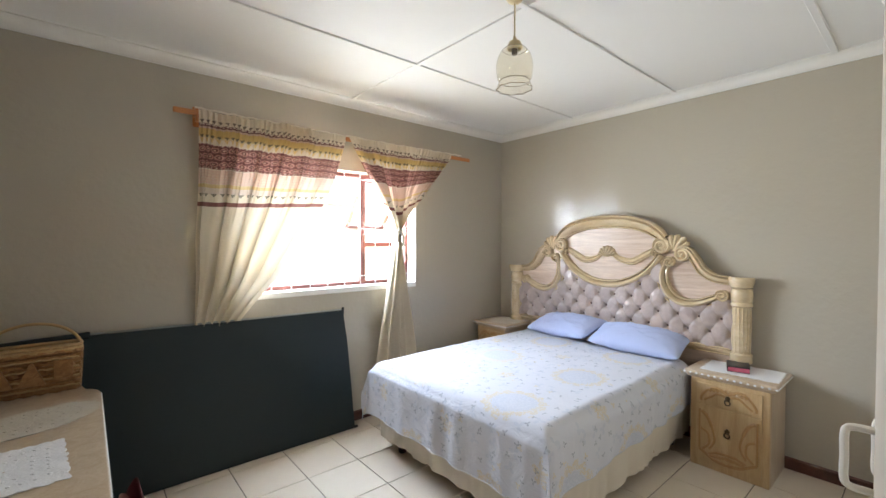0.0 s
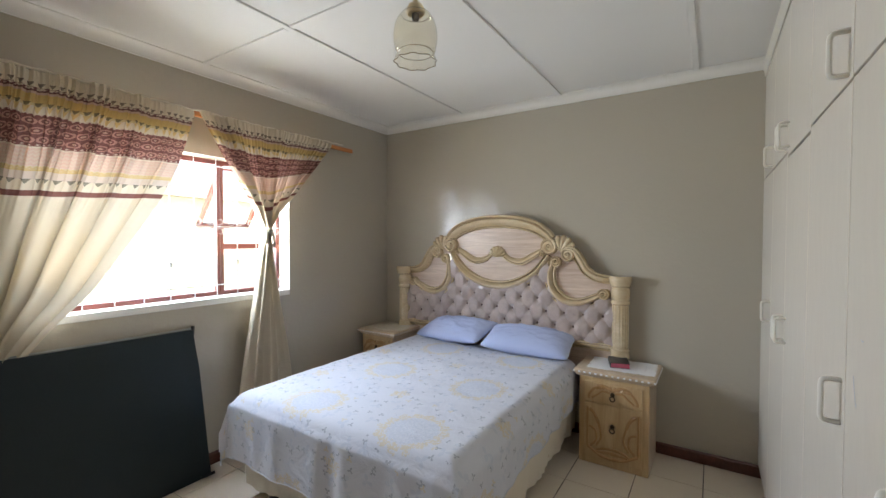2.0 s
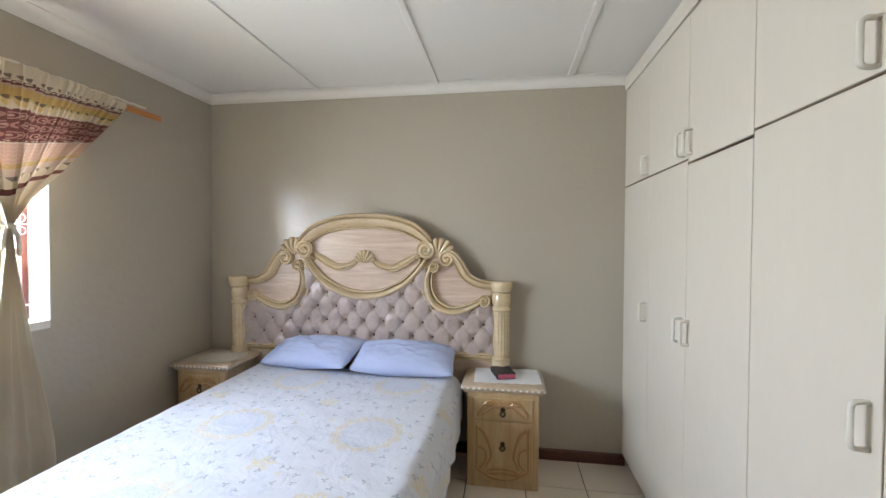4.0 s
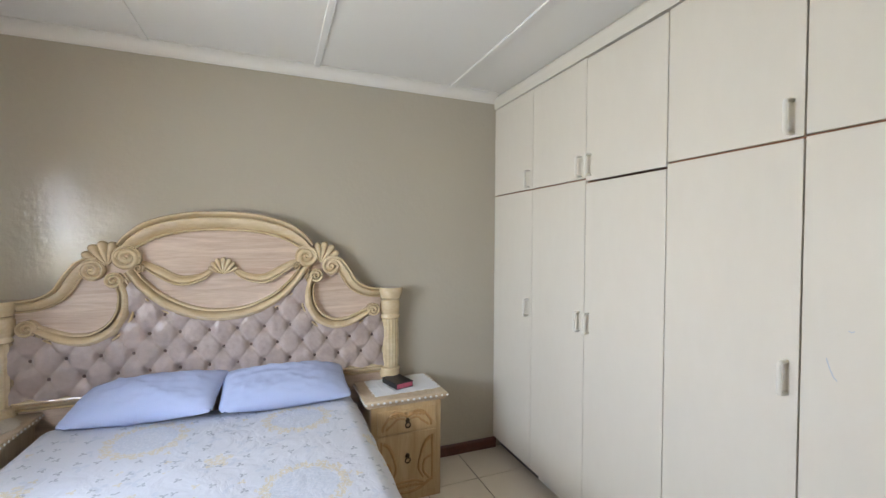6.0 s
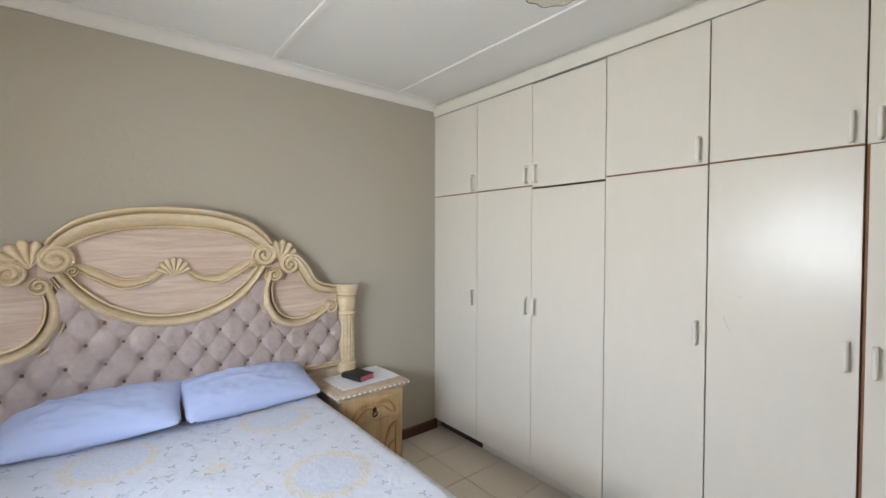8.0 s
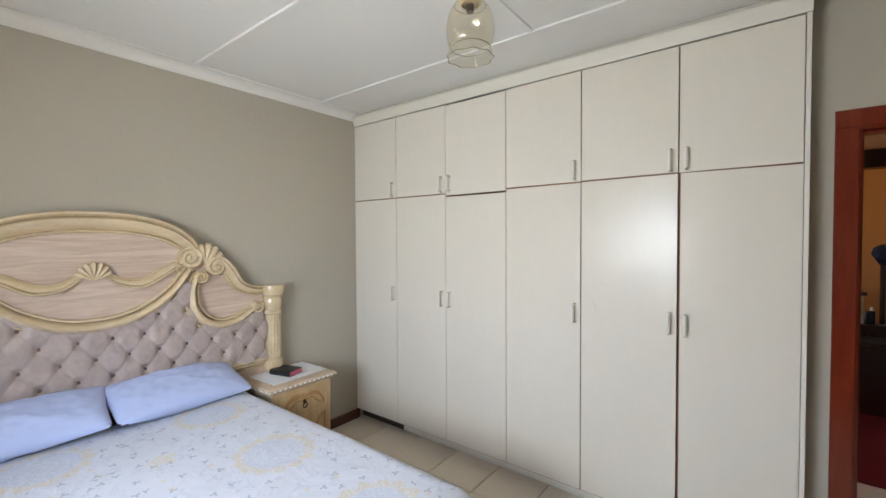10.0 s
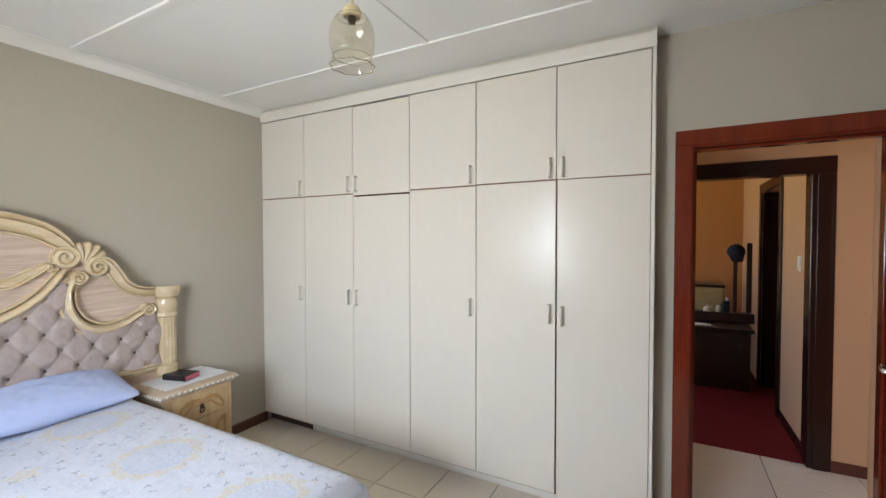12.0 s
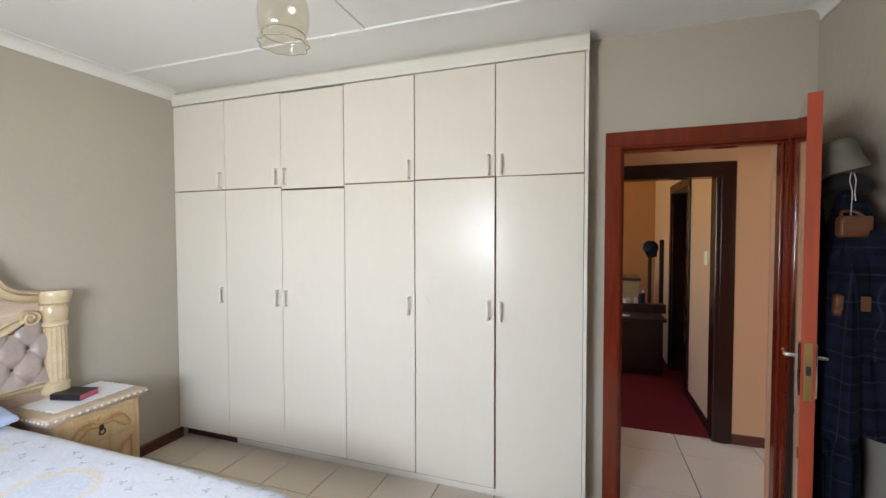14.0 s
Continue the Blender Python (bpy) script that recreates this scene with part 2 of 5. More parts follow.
def plaid_cloth():
    """Dark navy flannel with a faint lighter check."""
    m, t, p = nodes_of("navy_plaid_flannel")
    s = t.nodes.new("ShaderNodeSeparateXYZ")
    t.links.new(coords(t), s.inputs[0])
    col = (0.005, 0.006, 0.012)
    for axis in (1, 2):
        stripe = calc(t, "FRACT", calc(t, "MULTIPLY", s.outputs[axis], 11.0))
        wide = calc(t, "LESS_THAN", stripe, 0.42)
        thin = calc(t, "COMPARE", stripe, 0.72, 0.035)
        col = mix(t, calc(t, "MULTIPLY", wide, 0.45), col, (0.010, 0.013, 0.028))
        col = mix(t, calc(t, "MULTIPLY", thin, 0.40), col, (0.03, 0.035, 0.055))
    t.links.new(col, p.inputs["Base Color"])
    p.inputs["Roughness"].default_value, p.inputs["Specular IOR Level"].default_value = 0.95, 0.12
    bump(t, p, noise_tex(t, coords(t), 140, 4), 0.4, 0.004)
    return m


WALL = surface("taupe_wall_paint", (0.465, 0.42, 0.338), 0.14, 0.03, 26, 1.2, 0.55, tint=(0.425, 0.38, 0.30))
CEILING = surface("white_ceiling_paint", (0.81, 0.80, 0.77), 0.68, 0.03, 30, 1.0, 0.08)
CORNICE = surface("white_cornice_paint", (0.80, 0.78, 0.73), 0.5, 0.04, 50, 2.0, 0.06)
CUPBOARD = surface("glossy_cream_door_paint", (0.745, 0.695, 0.60), 0.25, 0.085, 26, 1.5, 0.22, tint=(0.635, 0.57, 0.475), spec=0.30, stretch=(1, 1, 0.35), coat=0.0)
CUPBOARD_TRIM = surface("cream_trim_paint", (0.74, 0.695, 0.60), 0.4, 0.05, 30, 2.0, 0.08)
CARCASS = surface("brown_board_edge", (0.30, 0.13, 0.055), 0.7, 0.1, 30, 3)
HANDLE = surface("cream_plastic", (0.76, 0.72, 0.63), 0.3, 0.03, 40, 4, 0.0)
TILE = surface("cream_floor_tile", (0.79, 0.705, 0.58), 0.16, 0.06, 24, 3, 0.03, tint=(0.64, 0.56, 0.45), per_piece=0.3)
GROUT = surface("dark_grout", (0.12, 0.10, 0.085), 0.9, 0.1, 80, 3)
HALL_TILE = surface("pale_hall_tile", (0.70, 0.65, 0.58), 0.22, 0.07, 20, 3, 0.03, tint=(0.58, 0.53, 0.46), per_piece=0.3)
SKIRTING = timber("red_brown_skirting", (0.13, 0.035, 0.022), (0.06, 0.018, 0.012), 0.3)
DOOR_WOOD = timber("red_mahogany_varnish", (0.20, 0.026, 0.009), (0.115, 0.015, 0.006), 0.18, (12, 12, 1.2), 0.3, 0.05, 0.06)
LEAF_WOOD = timber("polished_red_door", (0.22, 0.032, 0.011), (0.15, 0.02, 0.008), 0.12, (12, 12, 1.2), 1.0, 0.0, 0.03)
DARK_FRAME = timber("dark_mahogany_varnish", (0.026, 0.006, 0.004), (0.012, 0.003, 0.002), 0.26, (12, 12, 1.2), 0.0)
EDGE_WOOD = timber("orange_door_edge", (0.40, 0.050, 0.006), (0.27, 0.030, 0.005), 0.6, (14, 14, 1.0), 0.0)
# PEACH darkened: the back room's dimness is put into this wall colour
FAR_PEACH = surface("dimmed_peach_wall_paint", (0.52, 0.235, 0.09), 0.5, 0.05, 40, 1.5, 0.08, tint=(0.45, 0.195, 0.075))
PEACH = surface("peach_wall_paint", (0.60, 0.365, 0.215), 0.4, 0.04, 40, 1.5, 0.08, tint=(0.54, 0.32, 0.185))
CARPET = surface("red_carpet", (0.16, 0.017, 0.018), 0.95, 0.15, 220, 3, 0.5, spec=0.1)
PINE = timber("orange_pine", (0.60, 0.24, 0.07), (0.45, 0.15, 0.04), 0.35, (1.5, 20, 20))
STEEL_RED = surface("red_oxide_window_steel", (0.20, 0.055, 0.04), 0.45, 0.1, 40, 4, 0.1)
BAR_WHITE = surface("white_bar_paint", (0.75, 0.74, 0.72), 0.5, 0.05, 40, 4, 0.0)
PANE = clear_glass("window_glass", (0.96, 0.98, 0.97), 0.02)
CURTAIN = curtain_cloth()
SPREAD = bedspread_cloth()
GILT = timber("cream_lacquered_carving", (0.72, 0.58, 0.375), (0.56, 0.415, 0.235), 0.14, (9, 3, 9), 1.0, 0.1, 0.08)
ASH = timber("pale_ash_veneer", (0.70, 0.56, 0.44), (0.46, 0.325, 0.24), 0.34, (14, 1.5, 20), 0.15)
OAK = timber("limed_oak", (0.62, 0.50, 0.36), (0.47, 0.34, 0.21), 0.3, (16, 16, 1.6), 0.4)
OAK_WARM = timber("honey_carved_oak", (0.60, 0.43, 0.235), (0.45, 0.285, 0.125), 0.3, (16, 16, 1.6), 0.4)
CARVED = timber("dark_honey_carving", (0.50, 0.30, 0.12), (0.36, 0.19, 0.06), 0.3, (16, 16, 1.6), 0.4)
LEATHER = surface("dusty_pink_leatherette", (0.58, 0.462, 0.395), 0.34, 0.16, 34, 7, 0.5, tint=(0.34, 0.27, 0.24), coat=0.25)
BUTTON = surface("dark_button", (0.17, 0.115, 0.095), 0.4, 0.1, 60, 4)
PILLOW = surface("pale_blue_cotton", (0.49, 0.555, 0.78), 0.9, 0.04, 160, 4, 0.12, spec=0.15)
VALANCE = surface("cream_valance_cloth", (0.72, 0.65, 0.53), 0.85, 0.06, 180, 3, 0.15, spec=0.2)
MATTRESS = surface("tan_mattress_cloth", (0.55, 0.42, 0.27), 0.85, 0.08, 140, 3, 0.15, spec=0.2)
BLACK = surface("black_plastic", (0.02, 0.02, 0.022), 0.4, 0.1, 60, 4)
LACE = surface("cream_lace", (0.72, 0.66, 0.55), 0.95, 0.15, 90, 6, 0.6, tint=(0.52, 0.47, 0.39), spec=0.1)
LACE_WHITE = surface("white_lace", (0.86, 0.86, 0.86), 0.95, 0.06, 90, 6, 0.6, spec=0.1)
VINYL = surface("dark_green_vinyl", (0.008, 0.017, 0.021), 0.44, 0.12, 120, 2, 0.12, spec=0.32, tint=(0.02, 0.03, 0.032))
# vinyl edge paled: the window's highlight is put into the colour
VINYL_EDGE = surface("lit_green_edge", (0.36, 0.38, 0.37), 0.5, 0.2, 50, 5)
STRAW = timber("woven_straw", (0.40, 0.215, 0.085), (0.20, 0.09, 0.032), 0.6, (30, 30, 30), 0.0, 0.4)
CANE = timber("pale_cane", (0.52, 0.36, 0.17), (0.36, 0.22, 0.09), 0.5, (10, 10, 10), 0.1)
MAROON = surface("maroon_plastic", (0.14, 0.03, 0.045), 0.35, 0.1, 40, 4)
BRONZE = surface("aged_bronze", (0.10, 0.065, 0.035), 0.35, 0.2, 60, 5, 0.1, metal=0.9)
CHROME = surface("chrome", (0.72, 0.72, 0.73), 0.12, 0.05, 60, 4, 0.0, metal=1.0)
BRASS = surface("brass", (0.55, 0.38, 0.14), 0.3, 0.15, 60, 5, 0.0, metal=1.0)
AMBER = clear_glass("smoky_amber_glass", (0.95, 0.925, 0.84), 0.03, 0.10)
CAP_CREAM = surface("cream_lamp_cap", (0.68, 0.55, 0.31), 0.35, 0.1, 40, 4)
GLASS_EDGE = surface("thick_amber_glass_edge", (0.30, 0.25, 0.14), 0.08, 0.1, 40, 4, 0.0, coat=1.0)
CRAYON = surface("blue_crayon", (0.48, 0.54, 0.66), 0.7, 0.2, 200, 8, 0.3)
BOOK_BLACK = surface("black_book_cloth", (0.018, 0.016, 0.017), 0.45, 0.1, 120, 5, 0.2)
BOOK_PINK = surface("pink_page_edges", (0.62, 0.13, 0.19), 0.7, 0.1, 200, 8, 0.1, stretch=(1, 1, 6))
NAVY = surface("navy_cloth", (0.010, 0.014, 0.034), 0.95, 0.2, 120, 4, 0.4, spec=0.15, tint=(0.03, 0.035, 0.06))
PLAID = plaid_cloth()
CHARCOAL = surface("charcoal_cloth", (0.022, 0.02, 0.02), 0.95, 0.2, 120, 4, 0.4, spec=0.15)
FELT = surface("grey_felt", (0.17, 0.155, 0.125), 0.95, 0.1, 120, 4, 0.3, spec=0.1)
TAN = surface("tan_leather", (0.13, 0.042, 0.015), 0.5, 0.15, 60, 4, 0.2)
WHITE_CORD = surface("white_cord", (0.7, 0.68, 0.64), 0.8, 0.1, 120, 4)
EARTH = surface("dry_grass_ground", (0.50, 0.45, 0.33), 0.95, 0.2, 8, 0.5, 0.4, tint=(0.34, 0.36, 0.18))
LEAVES = surface("green_leaves", (0.10, 0.16, 0.035), 0.6, 0.2, 30, 3, 0.2, tint=(0.05, 0.09, 0.02))
PLASTER = surface("white_outside_plaster", (0.72, 0.69, 0.63), 0.9, 0.08, 30, 1, 0.2)
# roof red paled: the outdoor glare is put into the colour
ROOF = surface("glare_paled_roof_sheet", (0.60, 0.44, 0.38), 0.7, 0.15, 20, 1, 0.1)
DARK_WOOD = timber("dark_stained_wood", (0.035, 0.013, 0.008), (0.016, 0.006, 0.004), 0.32, (10, 10, 3), 0.0)
SCREEN_CREAM = surface("cream_slats", (0.55, 0.45, 0.24), 0.6, 0.1, 40, 4)


# ---- building helpers ----
def place_of(ob):
    m = ob.matrix_basis.copy()
    while ob.parent:
        ob = ob.parent
        m = ob.matrix_basis @ m
    return m


def thing(name, at, label, category, group="", kind="", turn=0):
    """An empty at the base of a thing."""
    e = new(name)
    e.empty_display_size = 0.05
    e.matrix_basis = pose(*at, 0, 0, turn)
    return tagged(e, label, category, group, kind)


def part(name, bm, material, parent=None, label="", smooth=False, local=False):
    """Links a bmesh, drawn in the room's own metres (or its parent's, if local), as one mesh."""
    me = bpy.data.meshes.new(name)
    if parent and not local:
        bm.transform(place_of(parent).inverted())
    bmesh.ops.recalc_face_normals(bm, faces=bm.faces)
    bm.to_mesh(me)
    bm.free()
    me.materials.append(material)
    if smooth:
        me.polygons.foreach_set("use_smooth", [True] * len(me.polygons))
        try:
            me.set_sharp_from_angle(angle=radians(48))
        except AttributeError:
            pass
    ob = new(name, me)
    if parent:
        ob.parent = parent
    return tagged(ob, label)


def structure(name, bm, material, label, category, smooth=False):
    return tagged(part(name, bm, material, None, label, smooth), label, category, "", "structure")


def box(bm, x0, x1, y0, y1, z0, z1, bevel=0.0, segments=2):
    made = bmesh.ops.create_cube(bm, size=1.0)["verts"]
    for v in made:
        v.co = Vector((x0 + (v.co.x + 0.5) * (x1 - x0), y0 + (v.co.y + 0.5) * (y1 - y0), z0 + (v.co.z + 0.5) * (z1 - z0)))
    if bevel:
        edges = list({e for v in made for e in v.link_edges})
        bmesh.ops.bevel(bm, geom=edges, offset=bevel, segments=segments, affect="EDGES", profile=0.5)
    return bm


def boxed(*values, bevel=0.0, segments=2):
    return box(bmesh.new(), *values, bevel=bevel, segments=segments)


def lathe(bm, profile, centre, segments=24, wave=None):
    """Turns (radius, height) pairs round a vertical axis. wave(angle, n) scales the radius."""
    rings = []
    for n, (r, z) in enumerate(profile):
        ring = []
        for k in range(segments):
            a = 2 * math.pi * k / segments
            s = wave(a, n) if wave else 1.0
            ring.append(bm.verts.new((centre[0] + r * s * math.cos(a), centre[1] + r * s * math.sin(a), centre[2] + z)))
        rings.append(ring)
    for a, b in zip(rings, rings[1:]):
        for k in range(segments):
            bm.faces.new((a[k], a[(k + 1) % segments], b[(k + 1) % segments], b[k]))
    return rings


def tube(bm, points, radius, segments=8, closed=False, flat=None):
    """A round bar along points. radius: a number or one for each point. flat: (normal, factor) squashes it along a direction."""
    pts = [Vector(p) for p in points]
    n = len(pts)
    radii = radius if isinstance(radius, (list, tuple)) else [radius] * n
    rings, side = [], None
    for k, p in enumerate(pts):
        before, after = pts[k - 1] if (k or closed) else p, pts[(k + 1) % n] if (k < n - 1 or closed) else p
        way = (after - before).normalized()
        if side is None:
            side = way.orthogonal().normalized()
        side = (side - way * side.dot(way)).normalized()
        up = way.cross(side)
        ring = []
        for j in range(segments):
            a = 2 * math.pi * j / segments
            off = (side * math.cos(a) + up * math.sin(a)) * radii[k]
            if flat:
                f = Vector(flat[0]).normalized()
                off += f * off.dot(f) * (flat[1] - 1)
            ring.append(bm.verts.new(p + off))
        rings.append(ring)
    for k in range(n if closed else n - 1):
        a, b = rings[k], rings[(k + 1) % n]
        for j in range(segments):
            bm.faces.new((a[j], a[(j + 1) % segments], b[(j + 1) % segments], b[j]))
    if not closed:
        bm.faces.new(rings[0][::-1])
        bm.faces.new(rings[-1])
    return bm


def smooth_path(points, steps=8):
    """A Catmull-Rom line through points of any dimension."""
    pts = [Vector(p) for p in points]
    pts = [2 * pts[0] - pts[1], *pts, 2 * pts[-1] - pts[-2]]
    out = []
    for a, b, c, d in zip(pts, pts[1:], pts[2:], pts[3:]):
        for k in range(steps):
            t = k / steps
            out.append(0.5 * (2 * b + (c - a) * t + (2 * a - 5 * b + 4 * c - d) * t * t + (3 * b - a - 3 * c + d) * t ** 3))
    out.append(pts[-2])
    return out


def sheet(bm, rows, close=False):
    """A grid of quads from rows of points."""
    grid = [[bm.verts.new(p) for p in row] for row in rows]
    for a, b in zip(grid, grid[1:]):
        for k in range(len(a) - 1):
            bm.faces.new((a[k], a[k + 1], b[k + 1], b[k]))
    return grid


def prism(bm, outline, axis, low, high):
    """Extrudes a closed outline of (a, b) along an axis: 'x' takes (y, z), 'y' takes (x, z), 'z' takes (x, y)."""
    def at(a, b, c):
        return {"x": (c, a, b), "y": (a, c, b), "z": (a, b, c)}[axis]
    one, two = [bm.verts.new(at(a, b, low)) for a, b in outline], [bm.verts.new(at(a, b, high)) for a, b in outline]
    n = len(outline)
    bm.faces.new(one)
    bm.faces.new(two[::-1])
    for k in range(n):
        bm.faces.new((one[k], two[k], two[(k + 1) % n], one[(k + 1) % n]))
    return bm


# ---- room shell ----
X1, YN, YD, CEIL = 4.0, 3.07, -0.155, 2.635      # headboard wall, window wall, door wall, ceiling
WX0, WX1, WZ0, WZ1 = 1.31, 2.82, 1.10, 2.06        # window opening
DX0, DX1, DZ = 0.088, 0.88, 2.05                    # bedroom door opening

structure("floor", boxed(-0.2, 4.2, -0.75, 3.35, -0.12, -0.006), GROUT, "concrete bedroom floor under cream ceramic tiles with dark grout", "floor")
bm = bmesh.new()
box(bm, -0.15, WX0, YN, YN + 0.23, -0.1, 2.75)
box(bm, WX1, 4.15, YN, YN + 0.23, -0.1, 2.75)
box(bm, WX0, WX1, YN, YN + 0.23, -0.1, WZ0)
box(bm, WX0, WX1, YN, YN + 0.23, WZ1, 2.75)
structure("wall_north", bm, WALL, "taupe painted plaster wall with the window opening", "wall")
structure("wall_east", boxed(X1, X1 + 0.15, -0.77, YN, -0.1, 2.75), WALL, "taupe painted plaster wall behind the headboard", "wall")
structure("wall_west", boxed(-0.15, 0.0, YD, YN, -0.1, 2.75), WALL, "taupe painted plaster wall beside the dresser", "wall")
bm = bmesh.new()
box(bm, -0.15, DX0, YD - 0.13, YD, -0.1, 2.75)
box(bm, DX1, 1.035, YD - 0.13, YD, -0.1, 2.75)
box(bm, DX0, DX1, YD - 0.13, YD, DZ, 2.75)
box(bm, 1.035, X1, -0.77, -0.64, -0.1, 2.75)
box(bm, 0.95, 1.035, -0.77, YD - 0.13, -0.1, 2.75)
structure("wall_south", bm, WALL, "taupe painted plaster wall around the bedroom doorway", "wall")

bm = boxed(-0.15, 4.15, -0.77, 3.3, CEIL, CEIL + 0.1)
for y in (0.371, 1.28, 2.173):
    box(bm, 0.0, X1, y - 0.018, y + 0.018, CEIL - 0.010, CEIL + 0.01, 0.003, 1)
box(bm, 2.139, 2.173, 0.39, 1.262, CEIL - 0.009, CEIL + 0.01, 0.003, 1)
box(bm, 2.139, 2.173, 1.298, 2.155, CEIL - 0.009, CEIL + 0.01, 0.003, 1)
box(bm, 2.139, 2.173, 2.191, YN, CEIL - 0.009, CEIL + 0.01, 0.003, 1)
structure("ceiling", bm, CEILING, "white ceiling boards with narrow cover strips over the joints", "ceiling")


def cove(n=6, size=0.062, drop=0.055):
    out = [(0.0, CEIL - drop - 0.012), (0.008, CEIL - drop - 0.012), (0.008, CEIL - drop)]
    for k in range(n + 1):
        a = math.pi / 2 * k / n
        out.append((0.008 + (size - 0.012) * (1 - math.cos(a)), CEIL - drop + (drop - 0.006) * math.sin(a)))
    return out + [(size, CEIL - 0.006), (size, CEIL + 0.002), (0.0, CEIL + 0.002)]


structure("cornice_east", prism(bmesh.new(), [(X1 - d, z) for d, z in cove()], "y", 0.0, YN), CORNICE, "white coved plaster cornice above the headboard wall", "cornice", True)
structure("cornice_north", prism(bmesh.new(), [(YN - d, z) for d, z in cove()], "x", 0.0, X1), CORNICE, "white coved plaster cornice above the window wall", "cornice", True)
structure("cornice_west", prism(bmesh.new(), [(d, z) for d, z in cove()], "y", YD + 0.02, YN), CORNICE, "white coved plaster cornice above the dresser wall", "cornice", True)


def skirting(name, outline, axis, low, high):
    return structure(name, prism(bmesh.new(), outline, axis, low, high), SKIRTING, "dark red-brown varnished wooden skirting board", "skirting")


def skirt(wall, sign, height=0.077):
    return [(wall, 0.0), (wall + sign * 0.014, 0.0), (wall + sign * 0.014, height - 0.010), (wall + sign * 0.006, height), (wall, height)]


skirting("baseboard_east", skirt(X1, -1), "y", -0.02, YN - 0.014)
skirting("baseboard_north", skirt(YN, -1), "x", 0.0, X1)
skirting("baseboard_west", skirt(0.0, 1), "y", YD, YN - 0.014)

# ---- window ----
window = thing("window_1", (2.065, YN + 0.13, WZ0), "red-oxide steel window with an open top vent and white burglar bars", "window", "", "structure")
FY = YN + 0.125
bm = bmesh.new()
for x in (WX0, WX1 - 0.032):
    box(bm, x, x + 0.032, FY, FY + 0.035, WZ0 + 0.012, WZ1)
box(bm, WX0 + 0.032, WX1 - 0.032, FY, FY + 0.035, WZ0 + 0.012, WZ0 + 0.042)
box(bm, WX0 + 0.032, WX1 - 0.032, FY, FY + 0.035, WZ1 - 0.032, WZ1)
part("window_frame", bm, STEEL_RED, window)
bm = boxed(2.315, 2.335, FY - 0.004, FY + 0.034, WZ0 + 0.042, WZ1 - 0.032)
box(bm, 2.341, 2.363, FY - 0.004, FY + 0.034, WZ0 + 0.042, WZ1 - 0.032)
part("mullion", bm, STEEL_RED, window)
part("transom", boxed(2.363, WX1 - 0.032, FY, FY + 0.034, 1.435, 1.475), STEEL_RED, window)
part("pane", boxed(WX0 + 0.03, 2.316, FY + 0.014, FY + 0.018, WZ0 + 0.04, WZ1 - 0.03), PANE, window).visible_shadow = False
part("pane", boxed(2.361, WX1 - 0.03, FY + 0.014, FY + 0.018, WZ0 + 0.04, 1.437), PANE, window).visible_shadow = False
part("window_sill", boxed(WX0 - 0.0, WX1 + 0.0, YN - 0.004, FY + 0.06, WZ0 - 0.03, WZ0 + 0.012, bevel=0.004), CORNICE, window, "white painted plaster sill")
bm = boxed(WX1 - 0.004, WX1 + 0.004, YN - 0.002, FY, WZ0 + 0.012, WZ1)
box(bm, WX0 - 0.004, WX0 + 0.004, YN - 0.002, FY, WZ0 + 0.012, WZ1)
part("reveal", bm, CORNICE, window, "white painted window reveal")
tilt = Matrix.Translation((0, FY + 0.03, WZ1 - 0.035)) @ Matrix.Rotation(radians(38), 4, "X")
SL, SW = 0.545, (2.366, WX1 - 0.036)
bm = bmesh.new()
for x in (SW[0], SW[1] - 0.026):
    box(bm, x, x + 0.026, 0.0, 0.028, -SL, 0.0)
for z in (-SL, -0.028):
    box(bm, SW[0] + 0.026, SW[1] - 0.026, 0.0, 0.028, z, z + 0.028)
bm.transform(tilt)
sash = part("open_vent", bm, STEEL_RED, window, "vent sash pushed open at the bottom")
bm = boxed(SW[0] + 0.02, SW[1] - 0.02, 0.012, 0.016, -SL + 0.02, -0.02)
bm.transform(tilt)
part("vent_pane", bm, PANE, sash).visible_shadow = False
BY = YN + 0.085
for z in (WZ0 + 0.09, 1.594, WZ1 - 0.05):
    part("cross_bar", boxed(WX0 + 0.002, WX1 - 0.002, BY - 0.003, BY + 0.003, z - 0.0035, z + 0.0035), BAR_WHITE, window)
for k in range(10):
    x = WX0 + 0.09 + 0.148 * k
    part("upright_bar", tube(bmesh.new(), [(x, BY - 0.009, WZ0 + 0.014), (x, BY - 0.009, WZ1)], 0.0028, 6), BAR_WHITE, window)
    bm = bmesh.new()
    for s in (-1, 1):
        for z0, up in ((1.594, 1), (1.594, -1)):
            pts = [(x + s * (0.034 - 0.030 * math.cos(a) * (1 - a / 9)), BY + 0.008, z0 + up * (0.036 + 0.030 * math.sin(a) * (1 - a / 9) * -1)) for a in [0.45 * j for j in range(13)]]
            tube(bm, pts, 0.0015, 5)
    part("bar_scroll", bm, BAR_WHITE, window)
    if k % 3 == 1:
        part("bar_collar", boxed(x - 0.010, x + 0.010, BY - 0.019, BY + 0.001, 1.33, 1.36, bevel=0.003), BAR_WHITE, window)
        part("bar_collar", boxed(x - 0.010, x + 0.010, BY - 0.019, BY + 0.001, 1.83, 1.86, bevel=0.003), BAR_WHITE, window)

